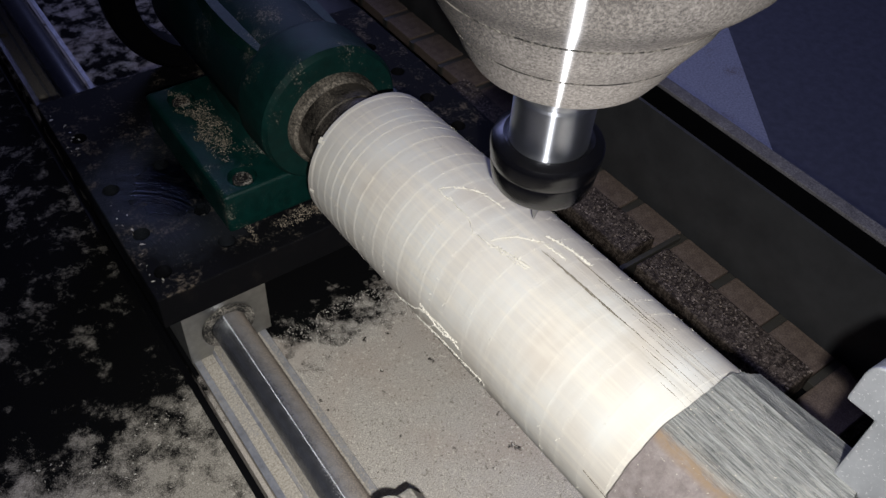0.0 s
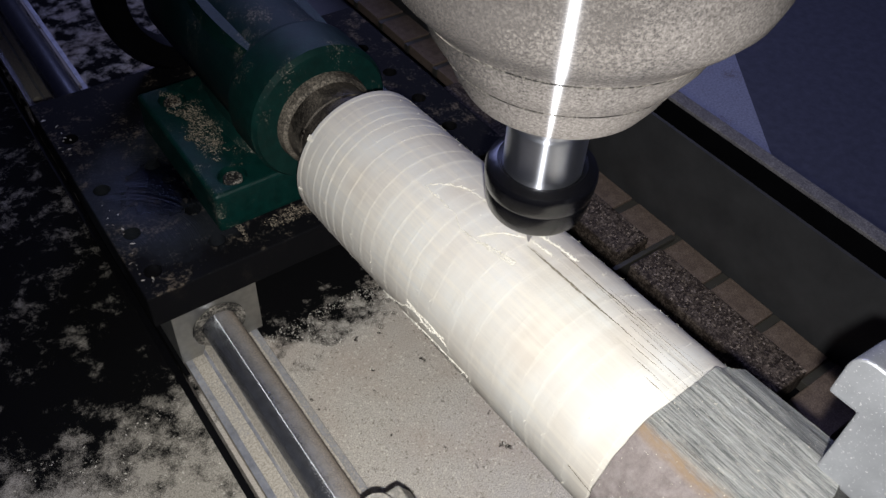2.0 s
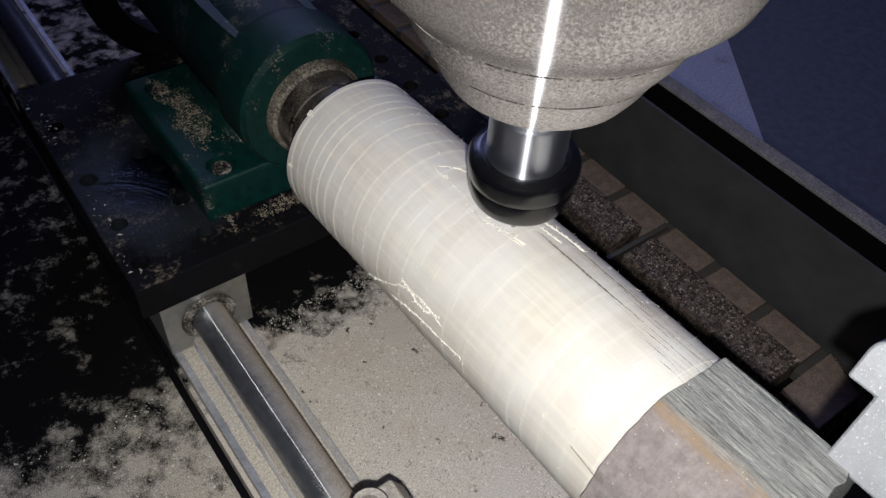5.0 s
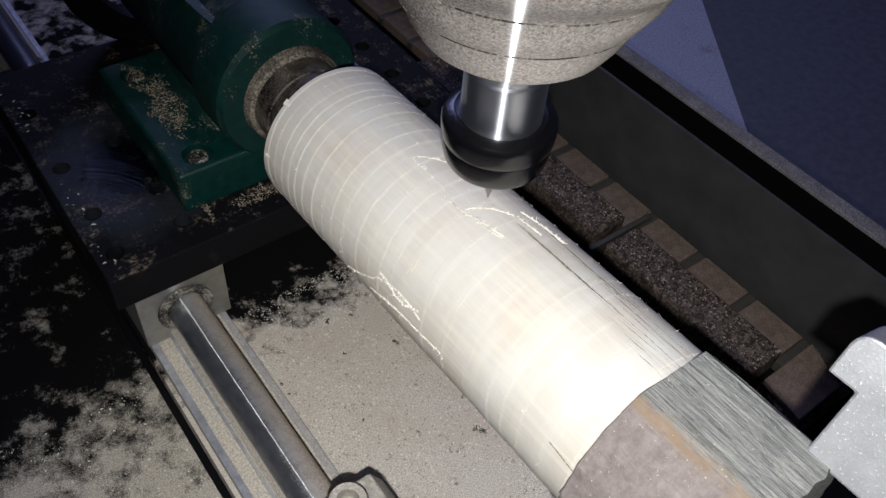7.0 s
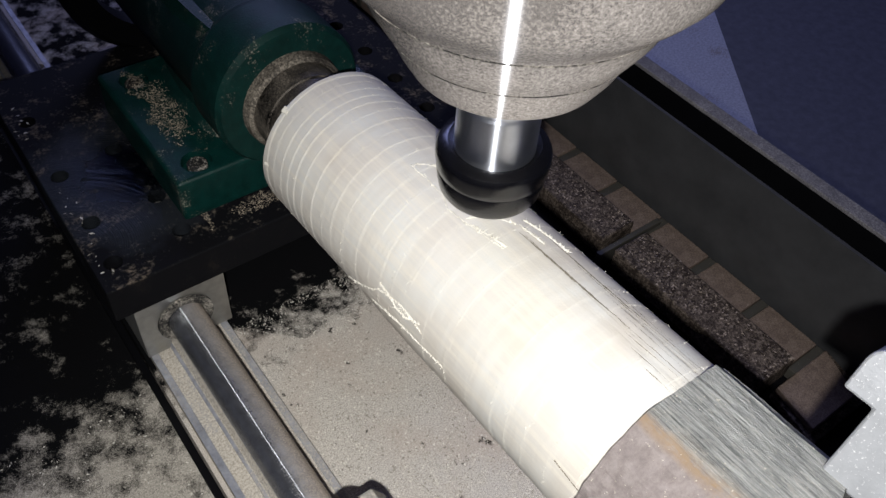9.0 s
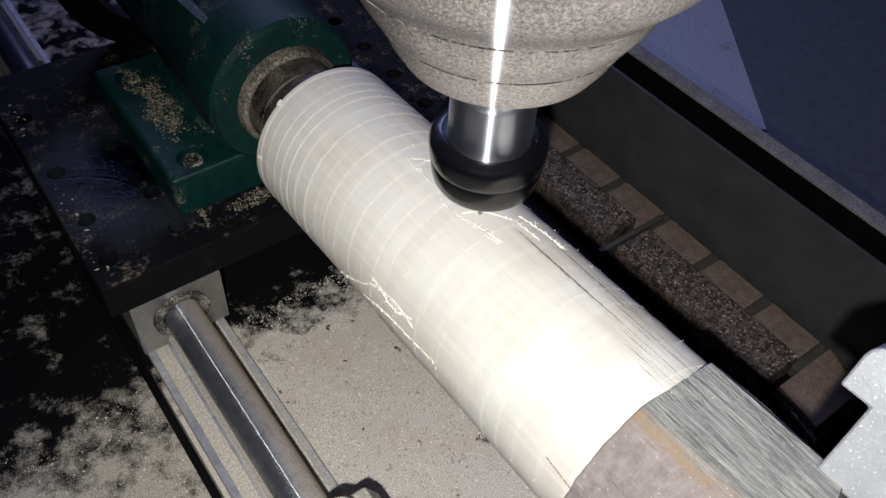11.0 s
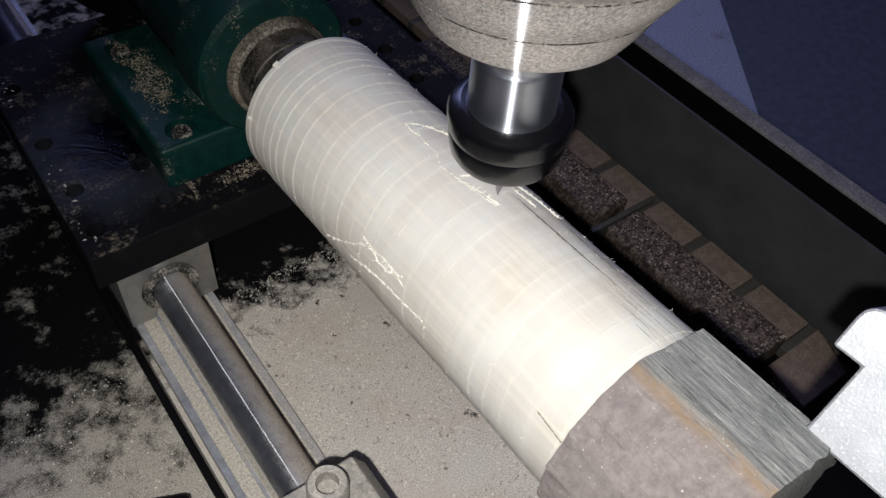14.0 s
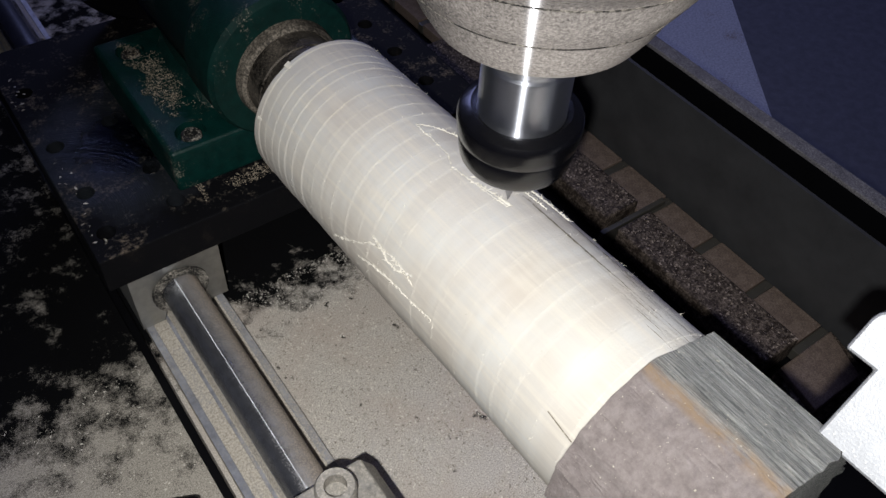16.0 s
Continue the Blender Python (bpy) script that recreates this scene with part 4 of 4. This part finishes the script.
# ---- spindle ----
def spindle():
    s = empty("spindle", AXIS_X, SPINDLE[0][1], SPINDLE[0][2])
    prof = [(0.0145, 0.0752), (0.0283, 0.0748), (0.0309, 0.0758), (0.0346, 0.0818), (0.0379, 0.0890), (0.0388, 0.0904), (0.0402, 0.0922),
            (0.0440, 0.0985), (0.0462, 0.1045), (0.0478, 0.1068), (0.0496, 0.1090), (0.0544, 0.1135), (0.0580, 0.118), (0.0599, 0.124), (0.0603, 0.1325), (0.0609, 0.1329),
            (0.0613, 0.1345), (0.0620, 0.140), (0.0628, 0.156), (0.0630, 0.30), (0.0606, 0.303)]
    part("body", lathe(prof, 128), M_SPINDLE, s, "brushed aluminium motor body filmed with sawdust", smooth=True)
    # dark rings put in for the shade under the housing ledges
    for low, high in (((0.03825, 0.0893), (0.0387, 0.0899)), ((0.0469, 0.1052), (0.0474, 0.1059))):
        ring = [(low[0] - 0.001, low[1]), low, high, (high[0] - 0.001, high[1])]
        part("seam", lathe(ring, 128, cap=False), M_SEAL, s, "dark ring standing for the shade at a seam between housings", smooth=True)
    # threaded below, plain above
    thread = [(0.0142 - 0.00022 * (k % 2), 0.0420 + 0.00055 * k) for k in range(33)]
    neck = [(0.0142, 0.036)] + thread + [(0.0136, 0.0604), (0.0136, 0.0618), (0.0142, 0.0625), (0.0142, 0.0752)]
    part("neck", lathe(neck, 96), M_NECK, s, "bright turned steel neck with a fine thread", smooth=True, sharp=75)
    nut = lathe([(0.004, 0.0207), (0.0158, 0.0207), (0.0174, 0.0212), (0.0184, 0.0230), (0.0191, 0.0265), (0.0196, 0.0312), (0.0195, 0.0315), (0.0197, 0.0319), (0.0201, 0.0345),
                 (0.0203, 0.0378), (0.0202, 0.0392), (0.0196, 0.0404), (0.0170, 0.0419), (0.0162, 0.0421), (0.0156, 0.0414), (0.0146, 0.0405)], 96)
    nut = part("collet_nut", nut, M_NUT, s, "black oxide collet nut, blurred by its spin", smooth=True)
    part("cutter", lathe([(0.0001, 0.0), (0.0016, 0.006), (0.0022, 0.0075), (0.0022, 0.022)], 20), M_BIT, nut, "slim steel engraving cutter", smooth=True)
    return tagged(s, "cylindrical router spindle with a black collet nut and engraving cutter", "router spindle")


SPIN = spindle()


# ---- things in the tray ----
def dust_chain():
    chain = empty("cable_chain", 0.3085, -0.0045, -0.0915)
    link = box_mesh(-0.0155, 0.0165, -0.0215, 0.0215, 0, 0.0115, 0.0008)
    first = part("link", link, M_CHAIN, chain, "brown dusty chain link", at=Matrix.Translation((0, -0.1285, 0)))
    joint = box_mesh(-0.0165, 0.0175, -0.0036, 0.0036, 0, 0.0098, 0.0005)
    pin = part("joint", joint, M_JOINT, chain, "grey joint plate", at=Matrix.Translation((0, -0.154, 0)))
    for k in range(1, 15):
        for src, y in ((first, -0.1285), (pin, -0.154)):
            o = src.copy()
            scene.collection.objects.link(o)
            o.matrix_basis = Matrix.Translation((0.0002 * math.sin(k * 2.3), y + 0.0511 * k, 0))
    return tagged(chain, "brown cable chain covered in sawdust lying in the tray", "cable chain")


dust_chain()


def bar(y0, y1):
    b = empty("cover_bar", 0.2772, (y0 + y1) / 2, -0.0915)
    half = (y1 - y0) / 2
    part("body", box_mesh(-0.01775, 0.01775, -half, half, 0, 0.0195, 0.0018), M_PAD, b)
    rnd = random.Random(int(y0 * 9999))
    bm = bmesh.new()
    for _ in range(int(half * 9000)):
        x, y, s = rnd.uniform(-0.0165, 0.0165), rnd.uniform(-half, half) * 0.98, rnd.uniform(0.0003, 0.0012)
        q = pose(x, y, 0.0195, rnd.gauss(0, 25), rnd.gauss(0, 25), rnd.uniform(0, 360))
        bm.faces.new([bm.verts.new(q @ Vector((c * s, d * s * 0.6, 0.0003))) for c, d in ((-1, -1), (1, -1), (0.8, 1), (-1, 0.7))])
    tagged(part("crust", bm, M_CRUST, b, "coarse brown sawdust crust"), kind="stuff")
    tagged(b, "dark bar caked with coarse brown sawdust beside the cable chain", "bar", "bars beside the cable chain")


bar(-0.1555, -0.0105)
bar(0.002, 0.115)
bar(0.124, 0.26)


def end_pad():
    """Low dark plate with a raised dusty pad on it."""
    e = empty("end_pad", 0.293, -0.180, -0.0915)
    part("base_plate", prism([(-0.034, -0.0225), (0.029, -0.0225), (0.039, 0.0195), (-0.025, 0.0195)], "XY", 0, 0.006, 0.0008), M_PAD, e, "dark plate with a little dust")
    part("raised_pad", prism([(-0.029, -0.0165), (0.019, -0.0165), (0.033, 0.0185), (-0.0225, 0.0185)], "XY", 0.006, 0.012, 0.001), M_CHAIN, e, "brown pad filmed with sawdust")
    tagged(e, "dusty brown end pad of the cable chain on a dark plate", "pad")


end_pad()
tagged(part("cross_plate", box_mesh(0.25, 0.318, -0.0065, -0.0022, -0.0915, -0.0768, 0.0004), M_JOINT), "thin grey plate between two bars", "plate")


# ---- loose sawdust ----
def flakes(name, count, x0, x1, y0, y1, z, seed, label, size=0.0011, drift=False, mat=M_CHIP):
    rnd = random.Random(seed)
    verts, faces = [], []
    for _ in range(count):
        x, y = rnd.uniform(x0, x1), rnd.uniform(y0, y1)
        if drift:
            # thickest along its middle, ragged at the edge
            off = math.hypot(2 * (x - x0) / (x1 - x0) - 1, 2 * (y - y0) / (y1 - y0) - 1) + 0.55 * noise.noise((x * 140, y * 140, seed))
            if off > 0.35 + 0.55 * rnd.random():
                continue
        if abs(x - RAIL_X) < 0.0235 or noise.noise((x * 40, y * 40, seed)) < -0.25:
            continue
        s, a, h = size * rnd.uniform(0.3, 1.2), rnd.uniform(0, 6.28), rnd.uniform(0.0, 0.0006)
        c, n = math.cos(a) * s, math.sin(a) * s
        w = rnd.uniform(0.25, 0.6)
        k = len(verts)
        verts += [(x - c, y - n, z), (x + n * w, y - c * w, z + h), (x + c, y + n, z + h * rnd.random()), (x - n * w, y + c * w, z + rnd.uniform(0.0001, 0.0005))]
        faces += [(k, k + 1, k + 2), (k, k + 2, k + 3)]
    me = bpy.data.meshes.new(name)
    me.from_pydata(verts, [], faces)
    me.materials.append(mat)
    tagged(new(name, me), label, "sawdust", kind="stuff")


flakes("sawdust", 26000, -0.078, 0.10, -0.30, 0.03, 0.0002, 1, "pale sawdust flakes scattered over the bed", 0.0008)
flakes("sawdust", 3000, -0.26, -0.086, -0.25, 0.02, -0.0028, 2, "pale sawdust flakes drifted on the side table", 0.0008)
flakes("sawdust", 5200, -0.0325, -0.0085, 0.058, 0.150, 0.1042, 5, "sawdust drift along the tailstock foot", 0.0006, True, M_TAN)
flakes("sawdust", 900, -0.020, 0.018, 0.030, 0.0455, 0.0785, 6, "sawdust drift before the tailstock foot", 0.0007, True, M_TAN)
flakes("sawdust", 500, -0.0300, -0.0245, 0.030, 0.050, 0.0785, 7, "sawdust drift at the corner of the tailstock foot", 0.0006, True, M_TAN)
flakes("sawdust", 260, -0.086, -0.04, 0.025, 0.2, 0.0784, 3, "sawdust crumbs on the tailstock plate", 0.0014)


def motions():
    walk(SPIN, [(t, pose(SPINDLE_X, y, z)) for t, y, z in SPINDLE])
    for thing in (LOG, CHUCK):
        walk(thing, [(t, pose(AXIS_X, 0, AXIS_Z) @ LEAN @ pose(0, 0, 0, 0, a, 0)) for t, a in TURNS])


motions()
